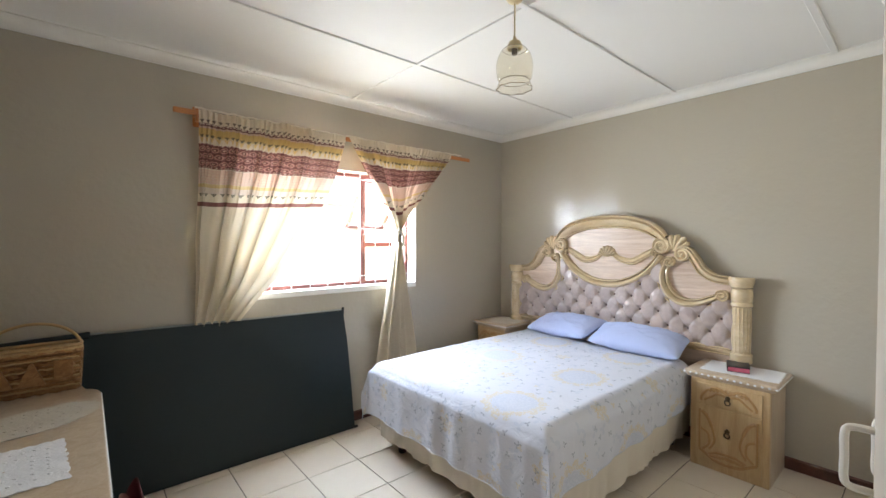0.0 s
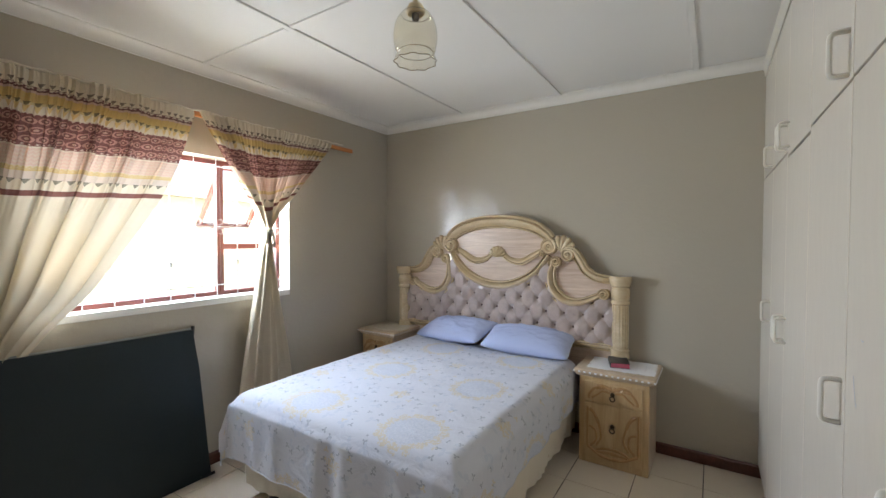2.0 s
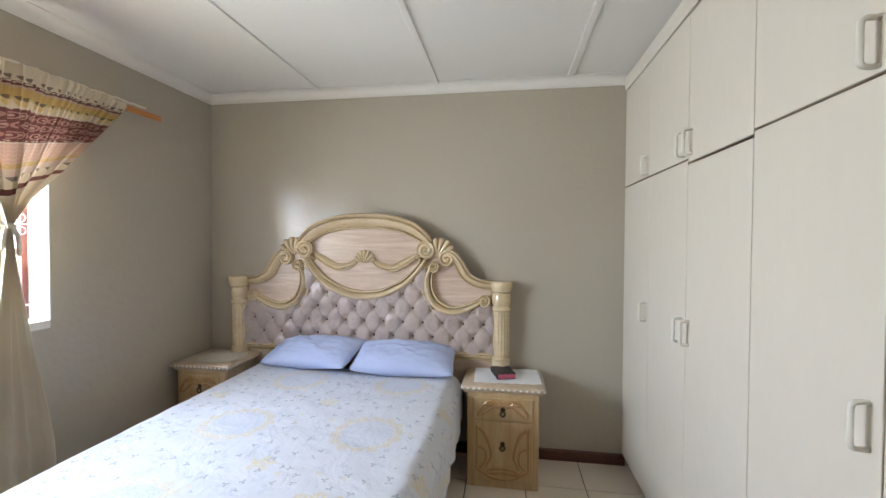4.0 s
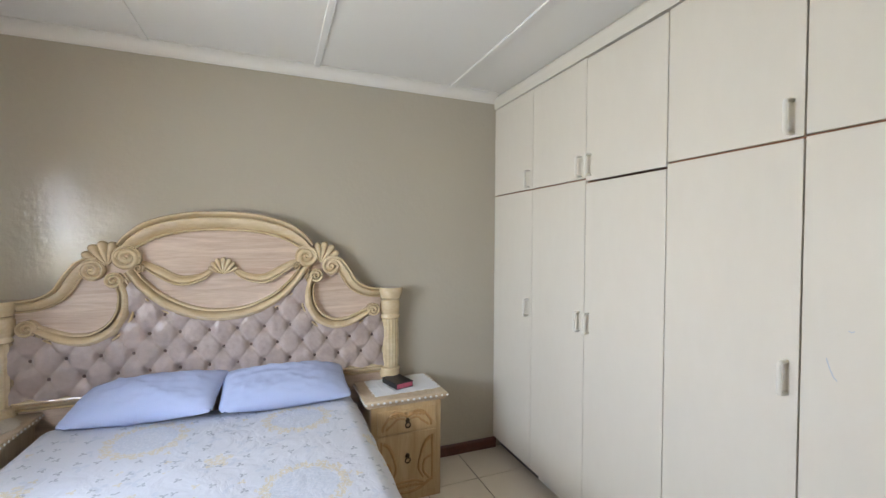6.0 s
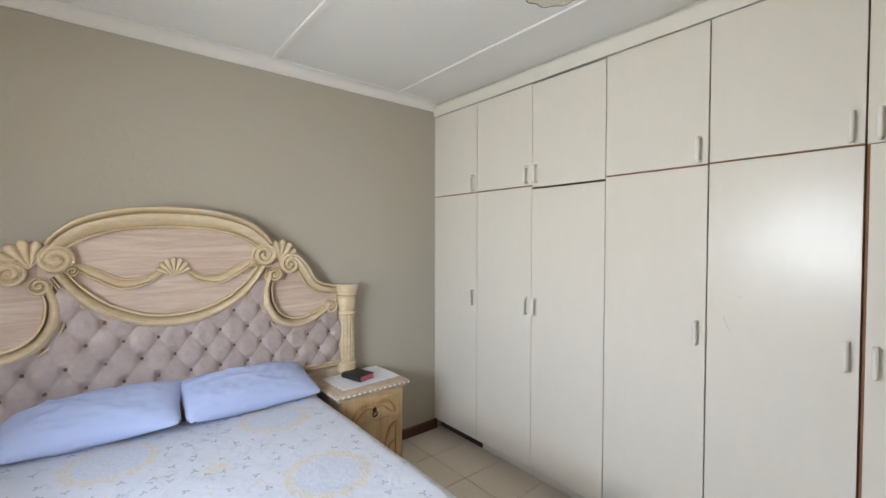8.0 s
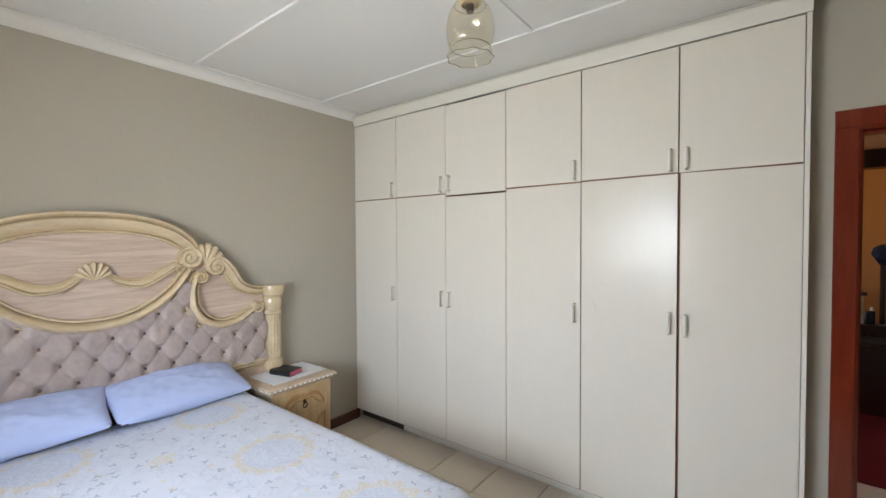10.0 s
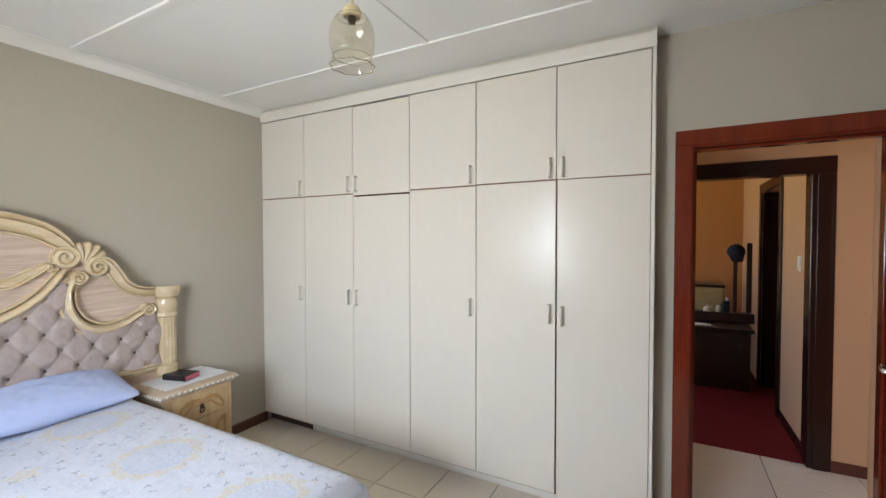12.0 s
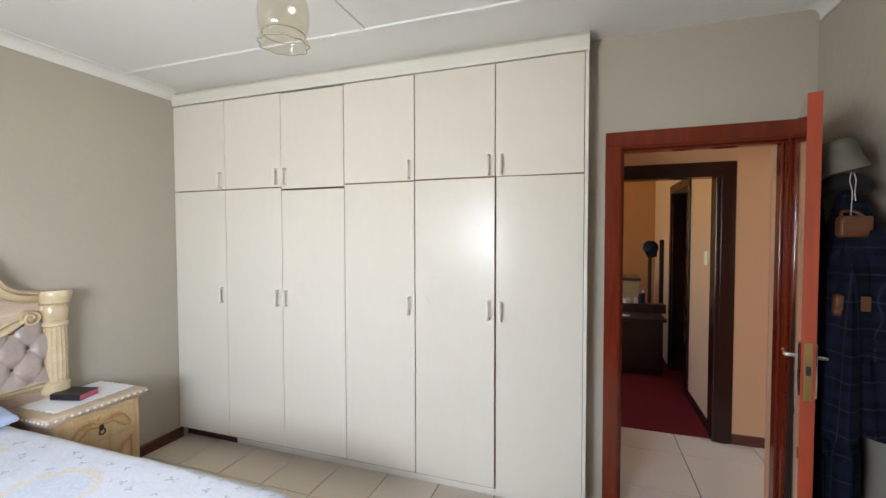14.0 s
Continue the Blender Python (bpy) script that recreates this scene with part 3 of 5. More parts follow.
# ---- curtains ----
rod = thing("curtain_rod", (2.18, 2.985, 2.285), "orange-varnished pine curtain rod on wooden brackets", "curtain rod")
part("rod", boxed(0.92, 3.435, 2.988, 3.006, 2.276, 2.310, bevel=0.005), PINE, rod)
for x in (1.055, 3.105):
    bm = boxed(x - 0.016, x + 0.016, 3.0065, YN - 0.001, 2.275, 2.325, bevel=0.004)
    box(bm, x - 0.02, x + 0.02, YN - 0.016, YN - 0.0005, 2.22, 2.345, 0.004)
    box(bm, x - 0.016, x + 0.016, 2.975, 3.004, 2.235, 2.2755, 0.004)
    part("bracket", bm, PINE, rod)


def cloth_panel(name, parent, left, right, z_top, z_low, folds, y0, depth, rows=80, cols=260, flat=1.7, seed=0, tuck=lambda z: 0.0, print_by=1.0):
    """A hanging cloth whose sides are left(z) and right(z); pleats keep their number from top to bottom."""
    rnd = random.Random(seed)
    phase = [rnd.uniform(-0.5, 0.5) for _ in range(folds + 2)]
    bm = bmesh.new()
    uv = bm.loops.layers.uv.new("cloth")
    full = (right(z_top) - left(z_top)) * flat
    where, lines = {}, []
    for r in range(rows + 1):
        v = r / rows
        z = z_top + (z_low(0.0) - z_top) * v if callable(z_low) else z_top + (z_low - z_top) * v
        line = []
        a, b = left(z), right(z)
        squeeze = min(1.0, (b - a) / (right(z_top) - left(z_top)))
        for c in range(cols + 1):
            u = c / cols
            k = u * folds
            i = int(k)
            wander = phase[i] + (phase[i + 1] - phase[i]) * (k - i)
            wave = math.sin(2 * math.pi * (k + 0.35 * wander * (0.4 + v)))
            small = (math.sin(2 * math.pi * (4.3 * k + 2 * wander)) + 0.5 * math.sin(2 * math.pi * 9.7 * k)) * 0.75 * max(0.0, 1 - 2.0 * v)
            amp = depth * (1 + 0.9 * wander) * (0.55 + 0.45 * min(1, 4 * v)) * (0.45 + 0.55 * (1 - abs(2 * u - 1) ** 6)) * (0.55 + 0.45 * (1 - squeeze) + 0.2 * v)
            uu = u + 0.25 / folds * math.cos(2 * math.pi * k + wander) * 0.5 * min(1, 3 * v)
            yy = y0 + tuck(z)
            amp *= 1 - 0.75 * tuck(z) / 0.085
            line.append(Vector((a + (b - a) * uu, yy - amp * (wave + small), z + 0.006 * math.sin(9 * u + seed) * (1 - v) - 0.012 * wave * (v > 0.97))))
        lines.append(line)
    grid = sheet(bm, lines)
    run = [0.0] * (cols + 1)
    for r, row in enumerate(grid):
        for c, vert in enumerate(row):
            if r:
                za, zb, f = lines[r - 1][c].z, lines[r][c].z, c / cols
                slant = (left(zb) - left(za)) * (1 - f) + (right(zb) - right(za)) * f
                run[c] += math.hypot(za - zb, slant)
            where[vert] = (c / cols * full, (z_top - lines[0][c].z + run[c]) * print_by)
    for f in bm.faces:
        for loop in f.loops:
            loop[uv].uv = where[loop.vert]
    return part(name, bm, CURTAIN, parent, smooth=True)


def track(points):
    pts = sorted(points)
    zs = [p[0] for p in pts]
    xs = [p[1] for p in pts]
    return lambda z: float(np.interp(z, zs, xs))


curtain = thing("curtain", (1.3, 2.96, 0.82), "cream curtain with rust and gold printed bands, drawn aside", "curtain", "window curtains")
cloth_panel("curtain_cloth", curtain, track([(0.80, 1.04), (0.95, 1.025), (1.5, 1.013), (2.27, 1.05)]),
            track([(0.80, 1.22), (0.95, 1.305), (1.09, 1.406), (1.20, 1.50), (1.315, 1.58), (1.52, 1.715), (1.728, 1.843), (1.95, 1.95), (2.10, 2.00), (2.27, 2.055)]), 2.308, 0.82, 6, 2.955, 0.046, seed=3, print_by=0.97, tuck=track([(0.82, 0.085), (0.96, 0.08), (1.25, 0.0), (2.3, 0.0)]))
curtain2 = thing("curtain", (2.55, 2.96, 0.40), "cream curtain with rust and gold printed bands, knotted at its middle", "curtain", "window curtains")
cloth_panel("curtain_cloth", curtain2, track([(0.38, 2.305), (0.8, 2.375), (1.05, 2.428), (1.3, 2.475), (1.5, 2.505), (1.58, 2.508), (1.70, 2.455), (1.85, 2.355), (2.05, 2.22), (2.285, 2.085)]),
            track([(0.38, 2.72), (0.56, 2.712), (0.8, 2.675), (1.03, 2.632), (1.3, 2.592), (1.5, 2.566), (1.58, 2.564), (1.70, 2.635), (1.85, 2.775), (1.98, 2.885), (2.12, 3.01), (2.285, 3.15)]), 2.308, 0.38, 6, 2.950, 0.038, rows=90, seed=8, print_by=0.97)
bm = tube(bmesh.new(), [(2.536 + 0.035 * math.cos(a), 2.95 + 0.040 * math.sin(a), 1.58 + 0.006 * math.sin(2 * a)) for a in [math.pi * j / 8 for j in range(16)]], 0.012, 8, True)
tube(bm, smooth_path([(2.523, 2.908, 1.575), (2.508, 2.90, 1.535), (2.503, 2.905, 1.475)]), [0.010] * 16 + [0.006], 6)
tube(bm, smooth_path([(2.543, 2.908, 1.575), (2.563, 2.90, 1.525), (2.568, 2.905, 1.445)]), [0.010] * 16 + [0.006], 6)
part("curtain_tie", bm, VALANCE, curtain2, smooth=True)
bm = bmesh.new()
tube(bm, [(1.03 + 2.25 * k / 60, 2.955 + 0.004 * math.sin(k), 2.316 - 0.012 * math.sin(math.pi * k / 60) + 0.004 * math.sin(2.3 * k)) for k in range(61)], 0.006, 6)
part("heading_cord", bm, VALANCE, rod, "gathered cream heading cord")

# ---- wardrobe wall ----
DOORS = [4.0, 3.507, 3.015, 2.522, 2.03, 1.535, 1.055]
LOW, MID, TOP = 0.085, 1.885, 2.52


def handle(parent, x, z, tip=0.036):
    pts = smooth_path([(x, -0.001, z - 0.052), (x, tip * 0.75, z - 0.051), (x, tip, z - 0.040), (x, tip, z), (x, tip, z + 0.040), (x, tip * 0.75, z + 0.051), (x, -0.001, z + 0.052)], 5)
    return part("handle", tube(bmesh.new(), pts, 0.0062, 8, flat=((1, 0, 0), 1.35)), HANDLE, parent, "cream plastic bow handle", smooth=True)


for k, (right, left) in enumerate(zip(DOORS, DOORS[1:])):
    unit = thing("wardrobe", ((left + right) / 2, -0.3, 0.0), "cream-painted built-in wardrobe unit with a tall door and an upper door", "wardrobe", "built-in wardrobe row")
    hinge_right = k in (0, 1, 3, 4)
    hx = left + 0.036 if hinge_right else right - 0.036
    gap = 0.0016 if k < 3 else 0.0026
    bm = bmesh.new()
    side_l, side_r = left + 0.001, right - 0.001
    box(bm, side_l, side_l + 0.012, -0.62, -0.022, 0.07, 2.53)
    box(bm, side_r - 0.012, side_r, -0.62, -0.022, 0.07, 2.53)
    box(bm, side_l + 0.012, side_r - 0.012, -0.60, -0.022, 0.07, 0.085)
    box(bm, side_l + 0.012, side_r - 0.012, -0.60, -0.022, MID - 0.008, MID + 0.008)
    box(bm, side_l + 0.012, side_r - 0.012, -0.62, -0.605, 0.085, 2.53)
    part("carcass", bm, CARCASS, unit, "brown board carcass showing at the door gaps")
    ajar = {5: 4.35}.get(k, 0.0)
    drop = {2: -0.016, 4: 0.003}.get(k, 0.0)
    for name, z0, z1, hz, open_by in (("tall_door", LOW, MID - 0.004 + 1.2 * drop, 1.125, ajar), ("upper_door", MID + 0.004 + drop, TOP + 0.3 * drop, 1.955, 0.0)):
        bm = boxed(left + gap, right - gap - (0.009 if k == 5 and z0 < 1 else 0), -0.018, 0.0, z0, z1, bevel=0.0025)
        hinge = right if hinge_right else left
        swing = Matrix.Translation((hinge, -0.018, 0)) @ Matrix.Rotation(radians(open_by), 4, "Z") @ Matrix.Translation((-hinge, 0.018, 0))
        bm.transform(swing)
        door = part(name, bm, CUPBOARD, unit)
        h = handle(door, hx, hz)
        h.data.transform(place_of(door).inverted() @ swing @ place_of(door))
    if k == 4:
        for pts in ([(1.962, 1.215), (1.955, 1.19), (1.945, 1.165), (1.935, 1.152)], [(1.912, 1.305), (1.904, 1.302), (1.898, 1.306)]):
            part("crayon_mark", tube(bmesh.new(), [(x, 0.0006, z) for x, z in pts], 0.0012, 5, flat=((0, 1, 0), 0.3)), CRAYON, unit, "faint blue crayon scribble")
    # the first plinth is coloured dark to stand in for a shaded recess
    part("plinth", boxed(left, right, -0.10, -0.07, 0.0, 0.07), DARK_WOOD if k == 0 else CUPBOARD_TRIM, unit, "recessed plinth board")
fascia = thing("wardrobe_fascia", (2.52, -0.02, 2.525), "cream-painted fascia board between the wardrobe doors and the ceiling", "fascia")
part("fascia_board", prism(bmesh.new(), [(-0.02, 2.527), (0.004, 2.527), (0.008, 2.545), (0.014, 2.585), (0.016, 2.60), (-0.02, 2.634)], "x", 1.035, X1), CUPBOARD_TRIM, fascia)
end = thing("wardrobe_end_panel", (1.045, -0.3, 0.0), "cream-painted end panel closing the wardrobe row", "panel")
part("end_board", boxed(1.036, 1.0545, -0.155, -0.004, 0.0, 2.527, bevel=0.002), CUPBOARD_TRIM, end)

# ---- bedroom door ----
frame1 = thing("door_1", (0.505, YD, 0.0), "red mahogany-varnished door frame with a door swung open into the bedroom", "door", "", "structure")
bm = bmesh.new()
FW = 0.067
for x0, x1 in ((DX0 - FW, DX0 + 0.012), (DX1 - 0.012, DX1 + FW)):
    box(bm, x0, x1, YD, YD + 0.016, 0.0, DZ - 0.012, 0.004)
    box(bm, (DX0 if x0 < 0.5 else DX1 - 0.02), (DX0 + 0.02 if x0 < 0.5 else DX1), YD - 0.13, YD - 0.0005, 0.0, DZ - 0.012)
box(bm, DX0 - FW, DX1 + FW, YD, YD + 0.017, DZ - 0.012, DZ + FW, 0.004)
box(bm, DX0 + 0.02, DX1 - 0.02, YD - 0.13, YD - 0.0005, DZ - 0.022, DZ - 0.002)
part("door_frame", bm, DOOR_WOOD, frame1, "red-brown varnished architrave and jambs")
bm = boxed(DX1 - 0.034, DX1 - 0.0205, YD - 0.10, YD - 0.045, 0.0, DZ - 0.036, bevel=0.003)
box(bm, DX0 + 0.0205, DX0 + 0.034, YD - 0.10, YD - 0.045, 0.0, DZ - 0.036, 0.003)
box(bm, DX0 + 0.0205, DX1 - 0.0205, YD - 0.10, YD - 0.045, DZ - 0.036, DZ - 0.0225, 0.003)
part("door_stop", bm, DOOR_WOOD, frame1)
HINGE, LEN = (DX0 + 0.022, YD + 0.02), 0.765
SWING = Matrix.Translation((HINGE[0], HINGE[1], 0)) @ Matrix.Rotation(radians(72.6), 4, "Z")
bm = boxed(0.0, LEN - 0.004, 0.0, 0.04, 0.008, 2.035, bevel=0.0015, segments=1)
bm.transform(SWING)
leaf = part("door_leaf", bm, LEAF_WOOD, frame1, "flat red-varnished door leaf standing open")
bm = boxed(LEN - 0.0038, LEN, 0.0005, 0.0395, 0.009, 2.0345)
bm.transform(SWING)
part("door_edge", bm, EDGE_WOOD, leaf, "bright orange-red door edge")
HZ = 1.085
bm = boxed(LEN - 0.0005, LEN + 0.0015, 0.009, 0.031, HZ - 0.10, HZ + 0.10, bevel=0.0005, segments=1)
bm.transform(SWING)
part("lock_plate", bm, BRASS, leaf, "worn brass mortice lock plate")
bm = boxed(LEN - 0.001, LEN + 0.010, 0.013, 0.027, HZ - 0.012, HZ + 0.02, bevel=0.003)
bm.transform(SWING)
part("latch", bm, BLACK, leaf)
for side in (-1, 1):
    y = -0.001 if side < 0 else 0.041
    bm = boxed(LEN - 0.083, LEN - 0.037, min(y, y + side * 0.007), max(y, y + side * 0.007), HZ - 0.10, HZ + 0.09, bevel=0.002)
    bm.transform(SWING)
    part("handle_plate", bm, CHROME, leaf)
    pts = smooth_path([(LEN - 0.06, y, HZ + 0.04), (LEN - 0.06, y + side * 0.03, HZ + 0.04), (LEN - 0.07, y + side * 0.038, HZ + 0.04), (LEN - 0.12, y + side * 0.038, HZ + 0.038), (LEN - 0.16, y + side * 0.036, HZ + 0.034)], 5)
    bm = tube(bmesh.new(), pts, 0.008, 8)
    bm.transform(SWING)
    part("lever_handle", bm, CHROME, leaf, "chrome lever handle", smooth=True)

# ---- hall and the room across it ----
structure("hall_floor", boxed(-2.6, 1.05, -1.30, YD - 0.02, -0.12, -0.007), GROUT, "hall floor under large pale ceramic tiles", "floor")
bm = bmesh.new()
H2 = -1.25
box(bm, -2.6, 0.125, H2 - 0.12, H2, -0.1, 2.75)
box(bm, 0.905, 1.05, H2 - 0.12, H2, -0.1, 2.75)
box(bm, 0.125, 0.905, H2 - 0.12, H2, 2.01, 2.75)
structure("hall_wall_south", bm, PEACH, "peach painted hall wall with a dark doorway", "wall")
bm = boxed(1.05, 1.15, H2 - 0.12, -0.77, -0.1, 2.75)
# the gap in this end is an added, unseen opening for the hall fill
box(bm, -2.75, -2.6, H2 - 0.12, YD - 0.13, -0.1, 0.9)
box(bm, -2.75, -2.6, H2 - 0.12, YD - 0.13, 2.0, 2.75)
box(bm, -2.75, -0.15, YD - 0.13, YD, -0.1, 2.75)
structure("hall_wall_ends", bm, PEACH, "peach painted walls closing the hall ends", "wall")
bm = boxed(-0.15, 0.128, YD - 0.142, YD - 0.131, 0.0, 2.7)
box(bm, 0.885, 0.95, YD - 0.142, YD - 0.131, 0.0, 2.7)
structure("hall_wall_north", bm, PEACH, "peach painted hall face of the bedroom wall", "wall")
structure("hall_ceiling", boxed(-2.75, 3.2, -4.4, YD - 0.131, CEIL + 0.001, CEIL + 0.1), CEILING, "white hall ceiling board", "ceiling")
skirting("baseboard_hall", skirt(H2, 1, 0.075), "x", -2.6, 0.02)
frame2 = thing("door_2", (0.51, H2, 0.0), "dark mahogany door frame leading to a red-carpeted room", "door frame", "", "structure")
bm = bmesh.new()
for x0, x1, j0, j1 in ((0.01, 0.138, 0.110, 0.138), (0.895, 1.02, 0.87, 0.905)):
    box(bm, x0, x1, H2, H2 + 0.018, 0.0, 1.985, 0.005)
    box(bm, x0 + 0.02, x1 - 0.03, H2 + 0.0185, H2 + 0.026, 0.0, 1.985, 0.003)
    box(bm, j0, j1, H2 - 0.12, H2 - 0.0005, 0.0, 1.985)
box(bm, 0.01, 1.02, H2, H2 + 0.02, 1.9855, 2.095, 0.005)
box(bm, 0.125, 0.905, H2 - 0.12, H2 - 0.0005, 1.9855, 2.01)
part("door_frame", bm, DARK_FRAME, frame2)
structure("carpet", boxed(-1.1, 3.1, -4.3, H2 - 0.03, -0.1, 0.006), CARPET, "deep red fitted carpet in the room across the hall", "carpet")
RX = 0.115
bm = boxed(RX - 0.12, RX, -2.20, H2 - 0.12, -0.1, 2.75)
box(bm, RX - 0.12, RX, -4.3, -3.00, -0.1, 2.75)
box(bm, RX - 0.12, RX, -3.00, -2.20, 2.03, 2.75)
box(bm, RX - 1.2, RX - 1.1, -4.3, H2 - 0.12, -0.1, 2.75)
structure("back_room_wall_west", bm, PEACH, "peach painted side wall with a dark doorway", "wall")
# far wall takes the darkened peach in place of real shade
structure("back_room_wall_south", boxed(-1.1, 3.2, -4.4, -4.3, -0.1, 2.75), FAR_PEACH, "peach painted far wall of the carpeted room, coloured darker for the dim room", "wall")
# wall added out of view, its gap invented to go with the fill lamp
bm = boxed(3.1, 3.2, -4.3, -0.77, -0.1, 0.9)
box(bm, 3.1, 3.2, -4.3, -0.77, 2.2, 2.75)
box(bm, 1.15, 3.1, H2 - 0.12, H2 - 0.02, -0.1, 2.75)
structure("back_room_wall_east", bm, PEACH, "added peach wall out of sight, with an opening beside the fill lamp", "wall")
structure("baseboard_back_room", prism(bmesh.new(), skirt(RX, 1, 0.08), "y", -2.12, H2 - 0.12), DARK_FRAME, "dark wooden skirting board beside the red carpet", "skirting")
frame3 = thing("door_3", (RX, -2.60, 0.0), "dark mahogany door frame in the side wall of the carpeted room", "door frame", "", "structure")
bm = bmesh.new()
for y0, y1 in ((-2.20, -2.12), (-3.08, -3.00)):
    box(bm, RX, RX + 0.02, y0, y1, 0.0, 2.02, 0.004)
    box(bm, RX - 0.12, RX - 0.0005, (-2.23 if y0 > -2.5 else -3.00), (-2.20 if y0 > -2.5 else -2.97), 0.0, 2.02)
box(bm, RX, RX + 0.021, -3.08, -2.12, 2.0205, 2.11, 0.004)
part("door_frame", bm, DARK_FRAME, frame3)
switch = thing("light_switch", (RX, -1.58, 1.36), "white plastic light switch plate on the peach wall", "light switch")
part("plate", boxed(RX, RX + 0.009, -1.62, -1.55, 1.31, 1.42, bevel=0.003), BAR_WHITE, switch)
part("rocker", boxed(RX + 0.0092, RX + 0.013, -1.597, -1.573, 1.345, 1.385, bevel=0.002), BAR_WHITE, switch)

# ---- bed ----
BY0, BY1, BX0, BX1, BTOP = 1.075, 2.60, 2.06, 3.88, 0.625     # bed sides, foot, head, height of the mattress
MIDY = 1.80
bed = thing("bed", (2.97, 1.84, 0.0), "double bed base with a cream valance and black feet", "bed")
part("base", boxed(BX0 + 0.06, BX1, BY0 + 0.05, BY1 - 0.05, 0.10, 0.34, bevel=0.02), MATTRESS, bed, "cloth-covered bed base")
for x in (BX0 + 0.13, BX1 - 0.12):
    for y in (BY0 + 0.13, BY1 - 0.22):
        bm = bmesh.new()
        rings = lathe(bm, [(0.024, 0.0), (0.030, 0.01), (0.036, 0.099)], (x, y, 0.0), 16)
        bm.faces.new(rings[0][::-1])
        bm.faces.new(rings[-1])
        part("foot", bm, BLACK, bed, "black plastic foot", smooth=True)


def round_rect(x0, x1, y0, y1, radius, count):
    """count points round three sides of a rectangle: head, near side, foot, far side, head."""
    pts = [(x1, y0), (x0 + radius, y0)]
    pts += [(x0 + radius - radius * math.sin(a), y0 + radius - radius * math.cos(a)) for a in [math.pi / 2 * k / 8 for k in range(1, 9)]]
    pts += [(x0, y1 - radius)]
    pts += [(x0 + radius - radius * math.cos(a), y1 - radius + radius * math.sin(a)) for a in [math.pi / 2 * k / 8 for k in range(1, 9)]]
    pts += [(x1, y1)]
    pts = [Vector(p) for p in pts]
    run = [0.0]
    for a, b in zip(pts, pts[1:]):
        run.append(run[-1] + (b - a).length)
    out = []
    for k in range(count + 1):
        s = run[-1] * k / count
        i = min(max(j for j in range(len(run)) if run[j] <= s), len(pts) - 2)
        f = (s - run[i]) / max(1e-9, run[i + 1] - run[i])
        p = pts[i].lerp(pts[i + 1], f)
        way = (pts[i + 1] - pts[i]).normalized()
        out.append((p, Vector((way.y, -way.x)) * -1, s))
    return out


bm = bmesh.new()
rows = []
ring = round_rect(BX0 + 0.035, BX1 - 0.02, BY0 + 0.03, BY1 - 0.03, 0.06, 260)
for r in range(9):
    v = r / 8
    row = []
    for p, side, s in ring:
        w = 0.010 * math.sin(s * 24 + 2.2 * math.sin(s * 5)) * v + 0.005 * math.sin(s * 61 + 2 * math.sin(s * 9)) * v + 0.004 * math.sin(s * 5.3) * v * v + 0.010 * v
        row.append((p.x + side.x * -w, p.y + side.y * -w, 0.345 - 0.255 * v + 0.004 * math.sin(s * 9) * v))
    rows.append(row)
sheet(bm, rows)
part("valance", bm, VALANCE, bed, "plain cream bed skirt hanging almost to the tiles", smooth=True)
mattress = thing("mattress", (2.97, 1.84, 0.34), "tan quilted double mattress showing beside the pillow", "mattress")
part("mattress_body", boxed(BX0 + 0.03, BX1, BY0 + 0.03, BY1 - 0.03, 0.342, BTOP - 0.012, bevel=0.075, segments=5), MATTRESS, mattress, smooth=True)


def fold(p, half, radius=0.095):
    """Carries a flat length p over an edge: how far out and how far down it ends."""
    a, sign = abs(p), 1 if p >= 0 else -1
    flat = half - radius
    if a <= flat:
        return p, 0.0
    if a <= flat + radius * math.pi / 2:
        g = (a - flat) / radius
        return sign * (flat + radius * math.sin(g)), radius * (1 - math.cos(g))
    return sign * half, radius + (a - flat - radius * math.pi / 2)


spread = thing("bedspread", (2.9, 1.84, 0.6), "white bedspread printed with straw-coloured medallions and grey sprigs", "bedspread")
bm = bmesh.new()
uv = bm.loops.layers.uv.new("cloth")
HW, LX = (BY1 - BY0) / 2, BX1 - BX0
NU, NV = 150, 150
lines, flat_at = [], []
for i in range(NV + 1):
    q = -0.345 + (LX - 0.10 + 0.345) * i / NV                 # 0 at the foot edge, growing to the head
    line, flats = [], []
    for j in range(NU + 1):
        drop_r = 0.275 - 0.03 * max(0.0, q) / LX
        full = HW + drop_r
        p = -full + 2 * full * j / NU
        oy, dy = fold(p, HW)
        ox, dx = fold(-(q - LX / 2), LX / 2) if q < LX / 2 else (LX / 2 - q, 0.0)
        down = max(dx, dy) + 0.14 * min(dx, dy)
        out_x, out_y = 0.0, 0.0
        s = p if dx > dy else q
        ripple = 0.008 * math.sin(s * 17 + 2 * math.sin(s * 5)) + 0.004 * math.sin(s * 37 + 1)
        hang = min(1.0, down / 0.25)
        if dx > 0.06:
            out_x = -(0.012 + ripple * hang + 0.025 * hang * min(1, dy / 0.2))
        if dy > 0.06:
            out_y = math.copysign(0.012 + ripple * hang + 0.025 * hang * min(1, dx / 0.2), p)
        x = (BX0 + BX1) / 2 - ox + out_x
        y = (BY0 + BY1) / 2 + oy + out_y
        lump = 0.010 * noise.noise((q * 2.1, p * 2.3, 1.0)) + 0.004 * noise.noise((q * 9, p * 7, 4.0)) 
        z = BTOP + 0.004 + lump * (1 - min(1, down / 0.1)) - down + (0.004 * math.sin(s * 11) if down > 0.3 else 0)
        line.append((x, y, z))
        flats.append((q + 1.0, p + 3.0))
    lines.append(line)
    flat_at.append(flats)
grid = sheet(bm, lines)
